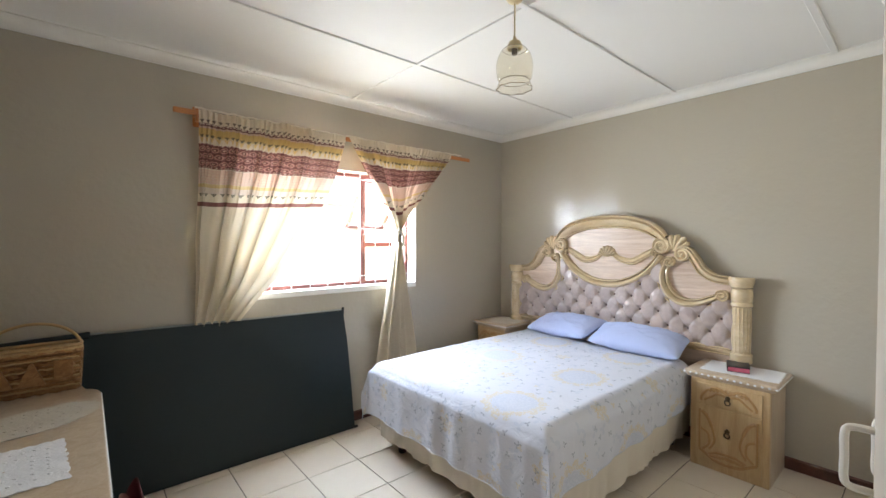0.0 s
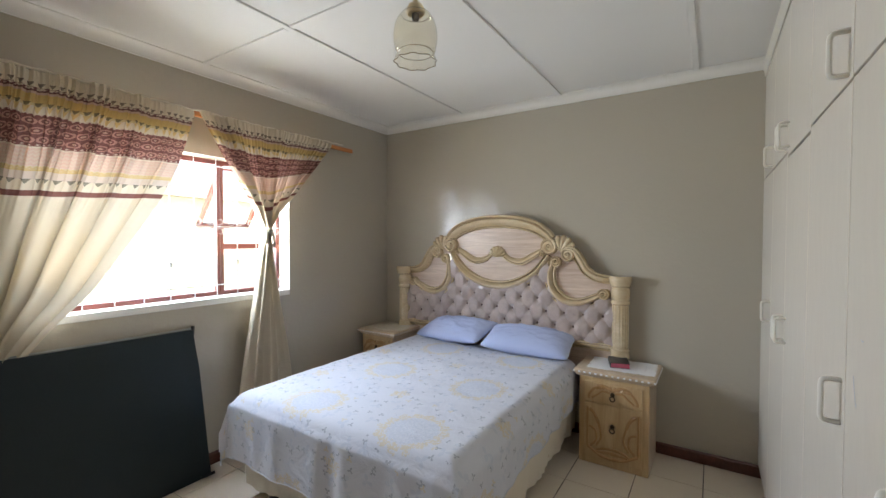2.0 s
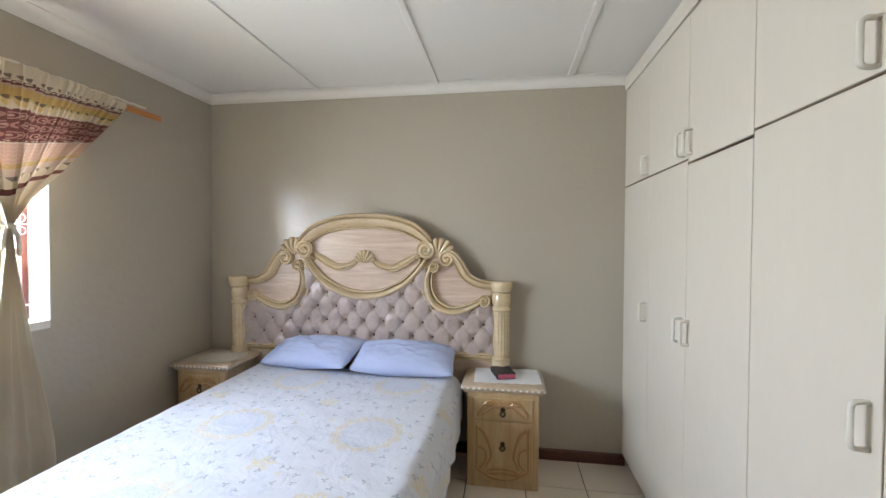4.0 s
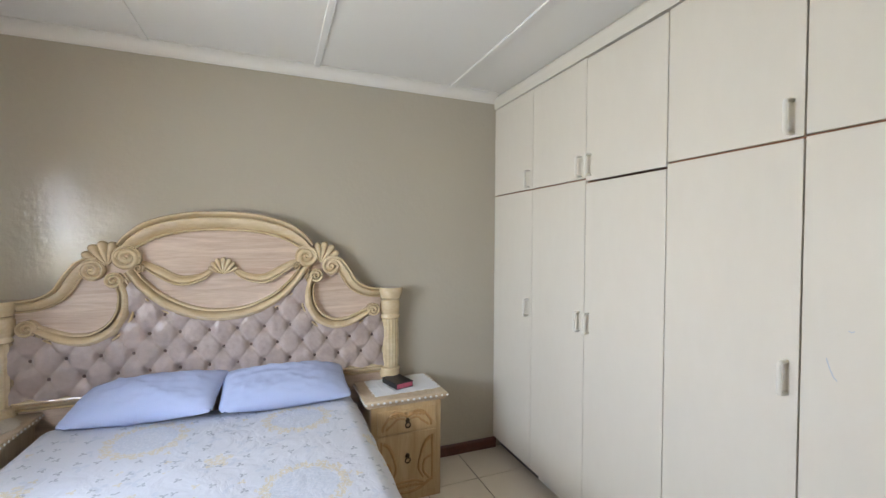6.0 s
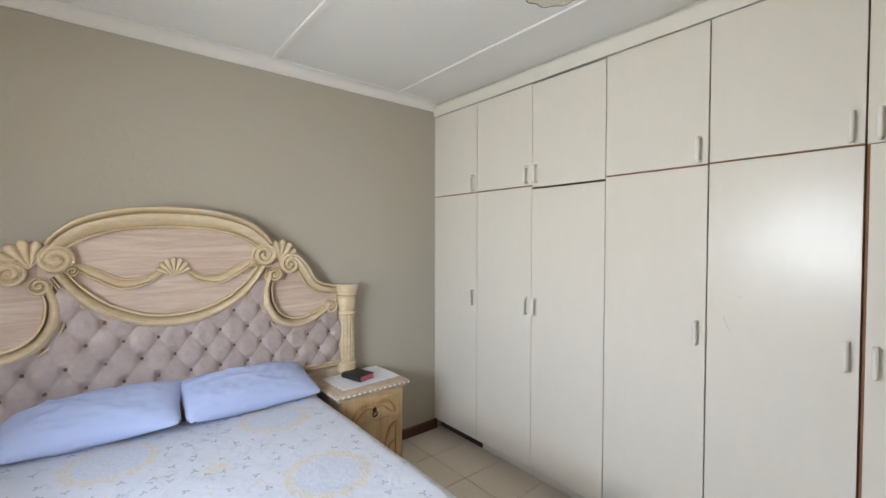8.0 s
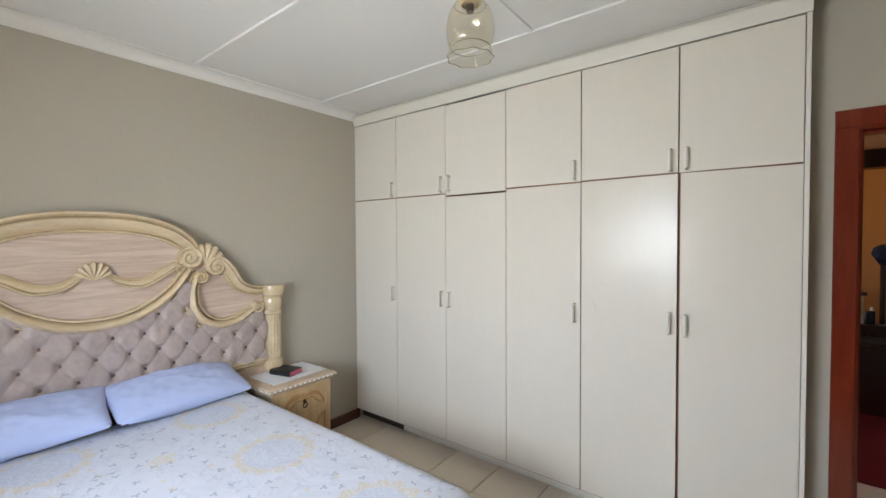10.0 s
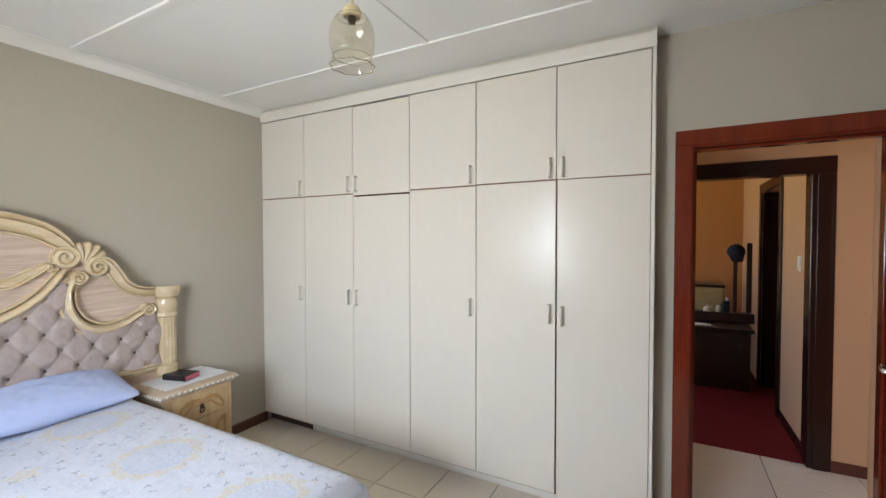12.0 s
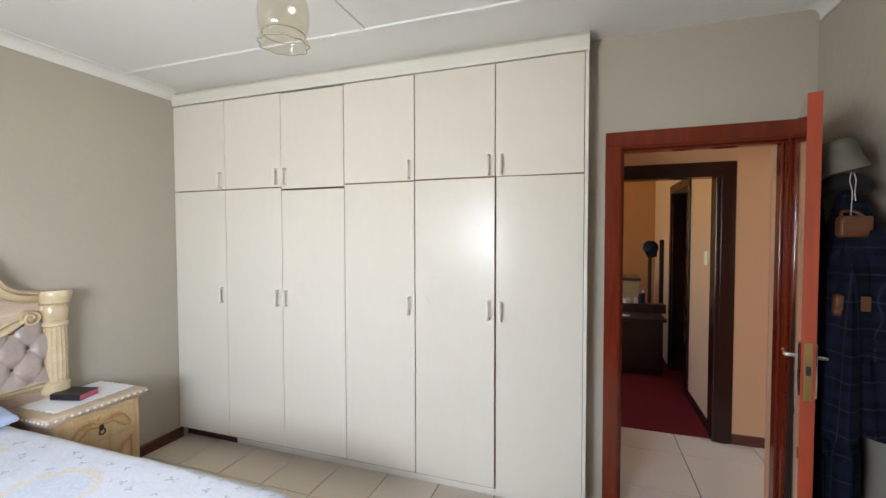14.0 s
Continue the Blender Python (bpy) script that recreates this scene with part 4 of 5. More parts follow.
at = {v: flat_at[i][j] for i, row in enumerate(grid) for j, v in enumerate(row)}
for f in bm.faces:
    for loop in f.loops:
        loop[uv].uv = at[loop.vert]
cover = part("cover", bm, SPREAD, spread, smooth=True)
hem = [row[0] for row in lines[::-2]] + list(lines[0][2:-2:2]) + [row[-1] for row in lines[::2]]
part("hem", tube(bmesh.new(), hem, 0.0024, 5), SPREAD, spread, "stitched white hem", smooth=True)


def pillow(at, turn, tilt, roll, seed):
    p = thing("pillow", at, "plump pale blue cotton pillow leaning on the headboard", "pillow", "bed pillows")
    bm = bmesh.new()
    n, hw, hl, hh = 40, 0.365, 0.190, 0.085
    for side in (1, -1):
        rows = []
        for i in range(n + 1):
            row = []
            for j in range(n + 1):
                u, v = 2 * j / n - 1, 2 * i / n - 1
                puff = (max(0.0, 1 - abs(u) ** 2.2) * max(0.0, 1 - abs(v) ** 2.2)) ** 0.72
                pinch = 1 - 0.10 * (1 - abs(u) ** 2.5) * abs(v) ** 3
                wr = 0.016 * noise.noise((u * 2.6 + seed, v * 3.1, side)) + 0.010 * noise.noise((u * 7, v * 5 + seed, side)) + 0.006 * noise.noise((u * 15 + 2 * v, v * 8 + seed, side))
                edge = 1 - 0.09 * (1 - abs(v) ** 2.5) * abs(u) ** 3
                ear = 1 - 0.10 * (abs(u) * abs(v)) ** 5
                row.append((hl * v * pinch * ear, hw * u * edge * ear, side * (hh * puff + wr * puff) + 0.004 * side))
            rows.append(row)
        sheet(bm, rows)
    bmesh.ops.remove_doubles(bm, verts=bm.verts, dist=0.0085)
    bm.transform(Matrix.Rotation(radians(turn), 4, "Z") @ Matrix.Rotation(radians(tilt), 4, "Y") @ Matrix.Rotation(radians(roll), 4, "X"))
    part("pillowcase", bm, PILLOW, p, smooth=True, local=True)
    return p


pillow((3.790, 1.462, 0.724), 3, -18, 1.5, 1.0)
pillow((3.812, 2.130, 0.731), -9, -18, -3, 5.0)

# ---- headboard ----
head = thing("headboard", (3.95, MIDY, 0.0), "carved cream headboard with a buttoned pink leatherette panel", "headboard")


def both(points):
    """Points given as (distance from the middle, height, distance from the wall) on each side of the middle."""
    return [[Vector((X1 - d, MIDY + sign * s, z)) for s, z, d in points] for sign in (1, -1)]


half = smooth_path([(1.02, 1.19), (0.90, 1.21), (0.80, 1.235), (0.72, 1.30), (0.66, 1.39), (0.56, 1.47), (0.46, 1.54), (0.36, 1.61), (0.20, 1.66), (0.0, 1.675)], 5)
outline = [(MIDY - p.x, p.y) for p in half] + [(MIDY + p.x, p.y) for p in half[-2::-1]]
outline += [(MIDY + 1.02, 0.02), (MIDY + 0.94, 0.02), (MIDY + 0.94, 0.50), (MIDY - 0.94, 0.50), (MIDY - 0.94, 0.02), (MIDY - 1.02, 0.02)]
part("back_board", prism(bmesh.new(), outline, "x", X1 - 0.050, X1 - 0.018), ASH, head, "pale ash veneer panel")


def upper(s):
    return float(np.interp(abs(s), [0, 0.1, 0.2, 0.3, 0.38, 0.44, 0.462, 0.48, 0.52, 0.60, 0.68, 0.76, 0.84, 0.90, 0.94], [1.09, 1.10, 1.13, 1.19, 1.26, 1.33, 1.29, 1.18, 1.08, 1.01, 1.01, 1.03, 1.07, 1.09, 1.05]))


bm = bmesh.new()
rows = []
NS, NZ = 300, 80
for i in range(NZ + 1):
    row = []
    for j in range(NS + 1):
        s = -0.94 + 1.88 * j / NS
        z = 0.735 + (upper(s) - 0.735) * i / NZ
        u, v = s / 0.1437, (z - 0.939) / 0.20
        d1, d2 = abs((u + v) - round(u + v)), abs((u - v) - round(u - v))
        dimple = math.exp(-((d1 * d1 + d2 * d2) / 0.040))
        crease = math.exp(-(min(d1, d2) / 0.05) ** 2)
        puff = 1 - 0.80 * dimple - 0.12 * crease + 0.07 * (abs(math.sin(math.pi * (u + v))) * abs(math.sin(math.pi * (u - v))))
        row.append((X1 - 0.056 - 0.034 * puff - 0.006 * noise.noise((s * 13, z * 13, 0)) - 0.0025 * noise.noise((s * 40, z * 40, 3)), MIDY + s, z))
    rows.append(row)
sheet(bm, rows)
pad = part("padded_panel", bm, LEATHER, head, "deep-buttoned dusty pink leatherette", smooth=True)
for a in range(-14, 15):
    for b in range(-1, 5):
        if (a + b) % 2:
            continue
        s, z = a / 2 * 0.1437, 0.939 + b / 2 * 0.20
        if abs(s) < 0.92 and z < upper(s) - 0.03:
            bm = bmesh.new()
            bmesh.ops.create_uvsphere(bm, u_segments=8, v_segments=5, radius=0.0095)
            bm.transform(Matrix.Translation((X1 - 0.062, MIDY + s, z)) @ Matrix.Diagonal((0.7, 1, 1, 1)))
            part("button", bm, BUTTON, pad, smooth=True)
bm = bmesh.new()
for k in range(61):
    s = -0.90 + 1.80 * k / 60
    if 0.42 < abs(s) < 0.53:
        continue
    bmesh.ops.create_icosphere(bm, subdivisions=1, radius=0.0055, matrix=Matrix.Translation((X1 - 0.075, MIDY + s, upper(s) - 0.004)))
    bmesh.ops.create_icosphere(bm, subdivisions=1, radius=0.0055, matrix=Matrix.Translation((X1 - 0.075, MIDY + s, 0.742)))
tagged(part("stud_row", bm, BUTTON, pad, "row of dark upholstery studs"), kind="stuff")


ARCH_SECTION = [(-1, 0), (-1, 0.30), (-0.95, 0.46), (-0.85, 0.54), (-0.75, 0.47), (-0.70, 0.20), (-0.55, 0.36), (-0.30, 0.62), (0.0, 0.80), (0.25, 0.87),
                (0.38, 0.74), (0.43, 0.50), (0.52, 0.82), (0.68, 1.0), (0.85, 0.95), (0.97, 0.70), (1, 0.40), (1, 0)]
BAND_SECTION = [(-1, 0), (-1, 0.35), (-0.90, 0.50), (-0.74, 0.50), (-0.62, 0.18), (-0.50, 0.46), (-0.28, 0.88), (0.0, 1.0), (0.28, 0.88), (0.50, 0.46), (0.60, 0.18), (0.72, 0.58), (0.88, 0.60), (1, 0.40), (1, 0)]


def moulding(name, lines, widths, section=BAND_SECTION, deep=0.045, flips=(1, -1), base=0.048):
    """A carved band: a moulded section swept along each line, standing proud of the board."""
    for pts, flip in zip(lines, flips):
        path = smooth_path(pts, 10)
        n = len(path)
        widest = max(widths)
        bm = bmesh.new()
        rings = []
        for k, p in enumerate(path):
            w = float(np.interp(k / (n - 1), np.linspace(0, 1, len(widths)), widths))
            way = (path[min(k + 1, n - 1)] - path[max(k - 1, 0)]).normalized()
            across = Vector((1, 0, 0)).cross(way).normalized() * flip
            foot = Vector((X1 - base, p.y, p.z))
            rings.append([bm.verts.new(foot + across * w * a - Vector((deep * (0.4 + 0.6 * w / widest) * o, 0, 0))) for a, o in section])
        for one, two in zip(rings, rings[1:]):
            for j in range(len(section) - 1):
                bm.faces.new((one[j], one[j + 1], two[j + 1], two[j]))
        bm.faces.new(rings[0])
        bm.faces.new(rings[-1][::-1])
        part(name, bm, GILT, head, smooth=True)


def volute(s, z, size, start, direction, rise=0.052):
    """A carved scroll: a spiral ridge on a round boss."""
    bm = bmesh.new()
    rows = []
    n, m = 22, 48
    for i in range(n + 1):
        f = i / n
        row = []
        for j in range(m + 1):
            a = 2 * math.pi * j / m
            turn = f * 2.1 - direction * (a - start) / (2 * math.pi)
            ridge = abs(math.cos(math.pi * turn)) ** 0.8
            h = rise * (0.62 + 0.38 * ridge * min(1.0, 6 * f) + 0.25 * max(0.0, 1 - f / 0.24) ** 0.5) * (1.0 if f < 0.93 else 0.82)
            row.append((X1 - 0.048 - h, MIDY + s + size * f * math.cos(a), z + size * f * math.sin(a)))
        rows.append(row)
    rows.append([(X1 - 0.048, y, zz) for _, y, zz in rows[-1]])
    sheet(bm, rows)
    bmesh.ops.remove_doubles(bm, verts=bm.verts, dist=0.0003)
    part("scroll", bm, GILT, head, smooth=True)


arch = [(0.47, 1.505, 0), (0.42, 1.555, 0), (0.33, 1.610, 0), (0.18, 1.649, 0), (0.0, 1.660, 0)]
full_arch = both(arch)[1] + both(arch)[0][-2::-1]
moulding("top_arch", [full_arch], [0.038, 0.053, 0.057, 0.057, 0.053, 0.038], ARCH_SECTION, 0.075)
moulding("shoulder", both([(0.575, 1.435, 0), (0.64, 1.418, 0), (0.69, 1.355, 0), (0.74, 1.275, 0), (0.82, 1.228, 0), (0.92, 1.215, 0), (1.01, 1.215, 0)]), [0.030, 0.036, 0.038, 0.036, 0.034, 0.032], ARCH_SECTION, 0.058)
moulding("ring", both([(0.49, 1.335, 0), (0.462, 1.25, 0), (0.470, 1.155, 0), (0.52, 1.070, 0), (0.61, 1.022, 0), (0.71, 1.028, 0), (0.80, 1.068, 0), (0.86, 1.105, 0)]), [0.030, 0.042, 0.046, 0.045, 0.036, 0.026], BAND_SECTION, 0.066)
swag = [(0.45, 1.385, 0), (0.38, 1.285, 0), (0.28, 1.195, 0), (0.14, 1.130, 0), (0.0, 1.112, 0)]
moulding("swag", [both(swag)[1] + both(swag)[0][-2::-1]], [0.032, 0.039, 0.044, 0.047, 0.047, 0.044, 0.039, 0.032], BAND_SECTION, 0.062)
moulding("garland", both([(0.425, 1.405, 0), (0.385, 1.415, 0), (0.32, 1.378, 0), (0.22, 1.325, 0), (0.12, 1.338, 0), (0.05, 1.385, 0)]), [0.016, 0.020, 0.028, 0.030, 0.024, 0.014], ARCH_SECTION, 0.036)
rail = [Vector((0, MIDY + y, 0.716)) for y in (-0.925, 0, 0.925)]
moulding("lower_rail", [rail], [0.030, 0.030], ARCH_SECTION, 0.048)
for sign in (1, -1):
    for s, z, size, start, way in ((0.455, 1.455, 0.066, 1.2, 1), (0.605, 1.392, 0.056, 2.0, -1), (0.510, 1.335, 0.043, 1.0, 1), (0.400, 1.398, 0.026, 2.0, -1), (0.868, 1.103, 0.044, 1.6, 1)):
        volute(sign * s, z, size, start if sign > 0 else math.pi - start, way * sign)


def shell(s, z, size, lobes, lean, spread_by, rise=0.046):
    """A carved fan: rounded lobes side by side that grow out of one root."""
    bm = bmesh.new()
    rows = []
    n, m = 14, lobes * 8
    for i in range(n + 1):
        f = i / n
        row = []
        for j in range(m + 1):
            g = j / m
            lobe = abs(math.sin(math.pi * lobes * g))
            a = math.pi / 2 + lean + spread_by * (0.5 - g)
            reach = size * (0.86 + 0.14 * lobe ** 0.7) * (1 - 0.18 * abs(2 * g - 1) ** 2)
            h = rise * (0.45 + 0.25 * math.sin(math.pi * min(1.0, f * 1.1)) + 0.42 * lobe ** 0.6 * min(1.0, 1.6 * f)) * (1.0 if f < 0.95 else 0.7)
            row.append((X1 - 0.048 - h, MIDY + s + reach * f * math.cos(a), z + reach * f * math.sin(a)))
        rows.append(row)
    rows.append([(X1 - 0.048, y, zz) for _, y, zz in rows[-1]])
    sheet(bm, rows)
    for side in (0, -1):
        sheet(bm, [[row[side] for row in rows], [(X1 - 0.048, row[side][1], row[side][2]) for row in rows]])
    bmesh.ops.remove_doubles(bm, verts=bm.verts, dist=0.0003)
    part("shell_carving", bm, GILT, head, smooth=True)


shell(0.540, 1.415, 0.132, 6, -0.42, 2.5)
shell(-0.540, 1.415, 0.132, 6, 0.42, 2.5)
shell(0.0, 1.355, 0.098, 7, 0.0, 2.6, 0.040)
for sign in (1, -1):
    y = MIDY + sign * 0.983
    bm = bmesh.new()
    lathe(bm, [(0.0, 0.66), (0.066, 0.66), (0.066, 0.685), (0.064, 0.69), (0.068, 0.715), (0.058, 0.725)], (X1 - 0.066, y, 0), 28)
    part("pillar_base", bm, GILT, head, smooth=True)
    bm = bmesh.new()
    lathe(bm, [(0.056, 0.722), (0.057, 0.80), (0.057, 0.95), (0.055, 1.045)], (X1 - 0.066, y, 0), 64, lambda a, n: 1 - 0.07 * abs(math.sin(8 * a)))
    part("pillar", bm, GILT, head, "fluted half column", smooth=True)
    bm = bmesh.new()
    lathe(bm, [(0.055, 1.04), (0.065, 1.046), (0.067, 1.06), (0.058, 1.072), (0.064, 1.09), (0.066, 1.12), (0.064, 1.15), (0.060, 1.162), (0.068, 1.172), (0.0, 1.18)], (X1 - 0.066, y, 0), 28)
    part("capital", bm, GILT, head, smooth=True)
    bm = bmesh.new()
    lathe(bm, [(0.0, 1.176), (0.066, 1.176), (0.070, 1.192), (0.074, 1.203), (0.078, 1.215), (0.079, 1.238), (0.075, 1.247), (0.0, 1.248)], (X1 - 0.080, y, 0), 32)
    part("abacus", bm, GILT, head, smooth=True)
    part("post", boxed(X1 - 0.11, X1 - 0.051, y - 0.05, y + 0.05, 0.0, 0.66, bevel=0.006), GILT, head)

# ---- bedside cabinets ----
NX = 3.592


def cabinet(y0, y1, label):
    c = thing("bedside_cabinet", ((NX + X1) / 2 + 0.19, (y0 + y1) / 2, 0.0), label, "bedside cabinet", "bedside cabinets")
    w, m = y1 - y0, (y0 + y1) / 2
    part("body", boxed(NX + 0.018, X1 - 0.018, y0, y1, 0.0, 0.585, bevel=0.006), OAK, c, "limed oak carcass")
    part("front_frame", boxed(NX + 0.006, NX + 0.0178, y0 + 0.004, y1 - 0.004, 0.0, 0.584, bevel=0.003), OAK_WARM, c, "honey-coloured carved front")
    bm = boxed(NX - 0.015, X1 - 0.016, y0 - 0.034, y1 + 0.034, 0.600, 0.632, bevel=0.010, segments=3)
    box(bm, NX + 0.002, X1 - 0.018, y0 - 0.02, y1 + 0.02, 0.5855, 0.5995, 0.004)
    top = part("top", bm, OAK, c, "moulded limed oak top", smooth=True)
    bm = bmesh.new()
    for k in range(15):
        bmesh.ops.create_icosphere(bm, subdivisions=2, radius=0.0065, matrix=Matrix.Translation((NX - 0.016, y0 - 0.03 + (w + 0.06) * k / 14, 0.6155)) @ Matrix.Diagonal((0.6, 1.3, 1, 1)))
    for k in range(12):
        for y in (y0 - 0.035, y1 + 0.035):
            bmesh.ops.create_icosphere(bm, subdivisions=1, radius=0.006, matrix=Matrix.Translation((NX + 0.01 + 0.36 * k / 11, y, 0.6155)))
    tagged(part("bead_row", bm, LACE_WHITE, top, "row of pale carved beads"), kind="stuff")
    drawer = part("drawer_front", boxed(NX - 0.004, NX + 0.0058, y0 + 0.04, y1 - 0.04, 0.425, 0.560, bevel=0.004), OAK_WARM, c)
    door = part("cabinet_door", boxed(NX - 0.004, NX + 0.0058, y0 + 0.04, y1 - 0.04, 0.045, 0.415, bevel=0.004), OAK_WARM, c)
    # carving: a crest on the drawer, fronds and a wreath on the door
    bm = bmesh.new()
    fx = NX - 0.005
    for s in (1, -1):
        tube(bm, smooth_path([(fx, m, 0.515), (fx, m + s * 0.05, 0.540), (fx, m + s * 0.10, 0.530), (fx, m + s * 0.145, 0.475), (fx, m + s * 0.150, 0.445)], 6), [0.011] * 12 + [0.008] * 13, 6, flat=((1, 0, 0), 0.8))
        tube(bm, smooth_path([(fx, m + s * 0.015, 0.50), (fx, m + s * 0.06, 0.505), (fx, m + s * 0.09, 0.480), (fx, m + s * 0.13, 0.450)], 6), 0.007, 6, flat=((1, 0, 0), 0.8))
        for k in range(5):
            tube(bm, [(fx, m + s * (0.01 + 0.02 * k), 0.525 - 0.002 * k), (fx - 0.002, m + s * (0.018 + 0.024 * k), 0.542 - 0.004 * k)], 0.009, 6, flat=((1, 0, 0), 0.8))
    part("carving", bm, CARVED, drawer, smooth=True)
    bm = bmesh.new()
    for s in (1, -1):
        e = w / 2 - 0.062
        tube(bm, [(fx, m + s * e, 0.12), (fx, m + s * e, 0.385)], 0.007, 6, flat=((1, 0, 0), 0.8))
        tube(bm, smooth_path([(fx, m + s * (e - 0.012), 0.375), (fx, m + s * (e - 0.045), 0.345), (fx, m + s * 0.085, 0.28), (fx, m + s * 0.070, 0.20), (fx, m + s * 0.10, 0.135)], 6), [0.012] * 12 + [0.008] * 13, 6, flat=((1, 0, 0), 0.8))
        tube(bm, smooth_path([(fx, m + s * (e - 0.01), 0.26), (fx, m + s * (e - 0.05), 0.235), (fx, m + s * (e - 0.055), 0.17), (fx, m + s * (e - 0.02), 0.125)], 6), 0.008, 6, flat=((1, 0, 0), 0.8))
        tube(bm, smooth_path([(fx, m, 0.062), (fx, m + s * 0.07, 0.072), (fx, m + s * 0.13, 0.105), (fx, m + s * e, 0.12)], 6), 0.010, 6, flat=((1, 0, 0), 0.8))
        tube(bm, smooth_path([(fx, m, 0.128), (fx, m + s * 0.05, 0.125), (fx, m + s * 0.10, 0.105)], 6), 0.008, 6, flat=((1, 0, 0), 0.8))
        for k in range(6):
            a = 0.35 * k
            tube(bm, [(fx, m + s * 0.016 * k, 0.095), (fx - 0.002, m + s * (0.012 + 0.017 * k), 0.112 - 0.003 * k)], 0.009, 6, flat=((1, 0, 0), 0.8))
    part("carving", bm, CARVED, door, smooth=True)
    for owner, z in ((drawer, 0.475), (door, 0.265)):
        bm = bmesh.new()
        bmesh.ops.create_uvsphere(bm, u_segments=12, v_segments=8, radius=0.014, matrix=Matrix.Translation((NX - 0.008, m, z + 0.016)) @ Matrix.Diagonal((0.5, 1, 1.2, 1)))
        tube(bm, [(NX - 0.014 - 0.004 * math.sin(a), m + 0.015 * math.cos(a), z - 0.008 + 0.017 * math.sin(a)) for a in [2 * math.pi * k / 16 for k in range(16)]], 0.0042, 6, True)
        part("ring_pull", bm, BRONZE, owner, "aged bronze ring pull", smooth=True)
    return c


cabinet(0.580, 1.018, "limed oak bedside cabinet with honey carved front and ring pulls")
corner_cabinet = cabinet(2.655, 3.02, "limed oak bedside cabinet tucked between bed and window wall")
corner_cabinet.scale = (1.0, 1.0, 1.065)
corner_cabinet.location.x -= 0.015


def doily(name, centre, rx, ry, turn, material, label, scallops=22, square=False, z=0.0):
    """A thin lace mat with a scalloped rim."""
    d = thing(name, (*centre, z), label, "doily", "", "", turn)
    bm = bmesh.new()
    n, rows = 132, []
    for r in (0.02, 0.35, 0.6, 0.8, 0.92, 1.0):
        row = []
        for k in range(n + 1):
            a = 2 * math.pi * k / n
            s = 1.0
            if square:
                s = 1 / max(abs(math.cos(a)), abs(math.sin(a))) * 0.94
            if r > 0.9:
                s *= 1 + (0.055 if square else 0.035) * abs(math.sin(scallops * a / 2)) + (0.02 * math.sin(5 * a + 1) * math.sin(17 * a) if square else 0) - (0.03 if r == 0.92 else 0)
            row.append((rx * r * s * math.cos(a), ry * r * s * math.sin(a), 0.003 + 0.0015 * math.sin(9 * a + 7 * r) * r))
        rows.append(row)
    sheet(bm, rows)
    sheet(bm, [[(x, y, 0.0005) for x, y, _ in rows[-1]], rows[-1]])
    part("lace", bm, material, d, smooth=True, local=True)
    bm = bmesh.new()
    for ring_r, count in ((0.72, 26), (0.45, 16)):
        for k in range(count):
            a = 2 * math.pi * k / count
            s = (1 / max(abs(math.cos(a)), abs(math.sin(a))) * 0.94) if square else 1.0
            bmesh.ops.create_icosphere(bm, subdivisions=1, radius=0.0065, matrix=Matrix.Translation((rx * ring_r * s * math.cos(a), ry * ring_r * s * math.sin(a), 0.0045)) @ Matrix.Diagonal((1, 1, 0.25, 1)))
    tagged(part("stitched_knots", bm, material, d, "raised crochet knots", local=True), kind="stuff")
    return d


doily("doily", (3.80, 0.775), 0.150, 0.215, 3, LACE_WHITE, "white lace mat with a ragged scalloped edge on the bedside cabinet", 26, True, 0.6325)
doily("doily", (3.77, 2.81), 0.15, 0.165, 0, LACE, "oval cream lace doily on the bedside cabinet", 20, False, 0.6735)

book = thing("book", (3.80, 0.80, 0.638), "black clothbound book with pink page edges on the lace mat", "book", "", "", 106)
bm = boxed(-0.055, 0.055, -0.078, 0.078, 0.0, 0.003, bevel=0.001)
box(bm, -0.055, 0.055, -0.078, 0.078, 0.031, 0.034, 0.001)
box(bm, 0.052, 0.056, -0.078, 0.078, 0.003, 0.031, 0.001)
part("cover", bm, BOOK_BLACK, book, local=True)
book.scale = (1.12, 1.12, 1.0)
part("pages", boxed(-0.052, 0.0515, -0.075, 0.075, 0.0032, 0.0308), BOOK_PINK, book, "pink page block", local=True)

# ---- leaning panel under the window ----
panel = thing("folding_table", (1.15, 2.96, 0.0), "dark green vinyl-covered folding table top leaning against the wall", "folded table")
LEAN_IT = Matrix.Translation((0, 2.925, 0.006)) @ Matrix.Rotation(radians(-6.0), 4, "X")
bm = bmesh.new()
prism(bm, [(0.16, 0.0), (2.118, 0.0), (2.10, 0.35), (2.085, 0.70), (2.065, 0.935), (1.5, 0.94), (0.23, 0.962)], "y", 0.0, 0.045)
bmesh.ops.bevel(bm, geom=list(bm.edges), offset=0.006, segments=2, affect="EDGES")
bm.transform(LEAN_IT)
part("table_top", bm, VINYL, panel, smooth=True)
# pale strip along the top edge stands in for the window highlight
bm = tube(bmesh.new(), [(0.24, 0.022, 0.966), (1.5, 0.022, 0.944), (2.06, 0.022, 0.939)], 0.007, 8)
bm.transform(LEAN_IT)
part("lit_edge", bm, VINYL_EDGE, panel, "top edge coloured pale for the window light on it", smooth=True)
bm = tube(bmesh.new(), [(2.072, 0.03, 0.90), (2.078, 0.03, 0.955)], 0.011, 8)
bm.transform(LEAN_IT)
part("corner_cap", bm, BLACK, panel)
bm = tube(bmesh.new(), [(0.15, -0.002, 0.945), (0.52, 0.0, 0.958)], 0.022, 12)
bm.transform(LEAN_IT)
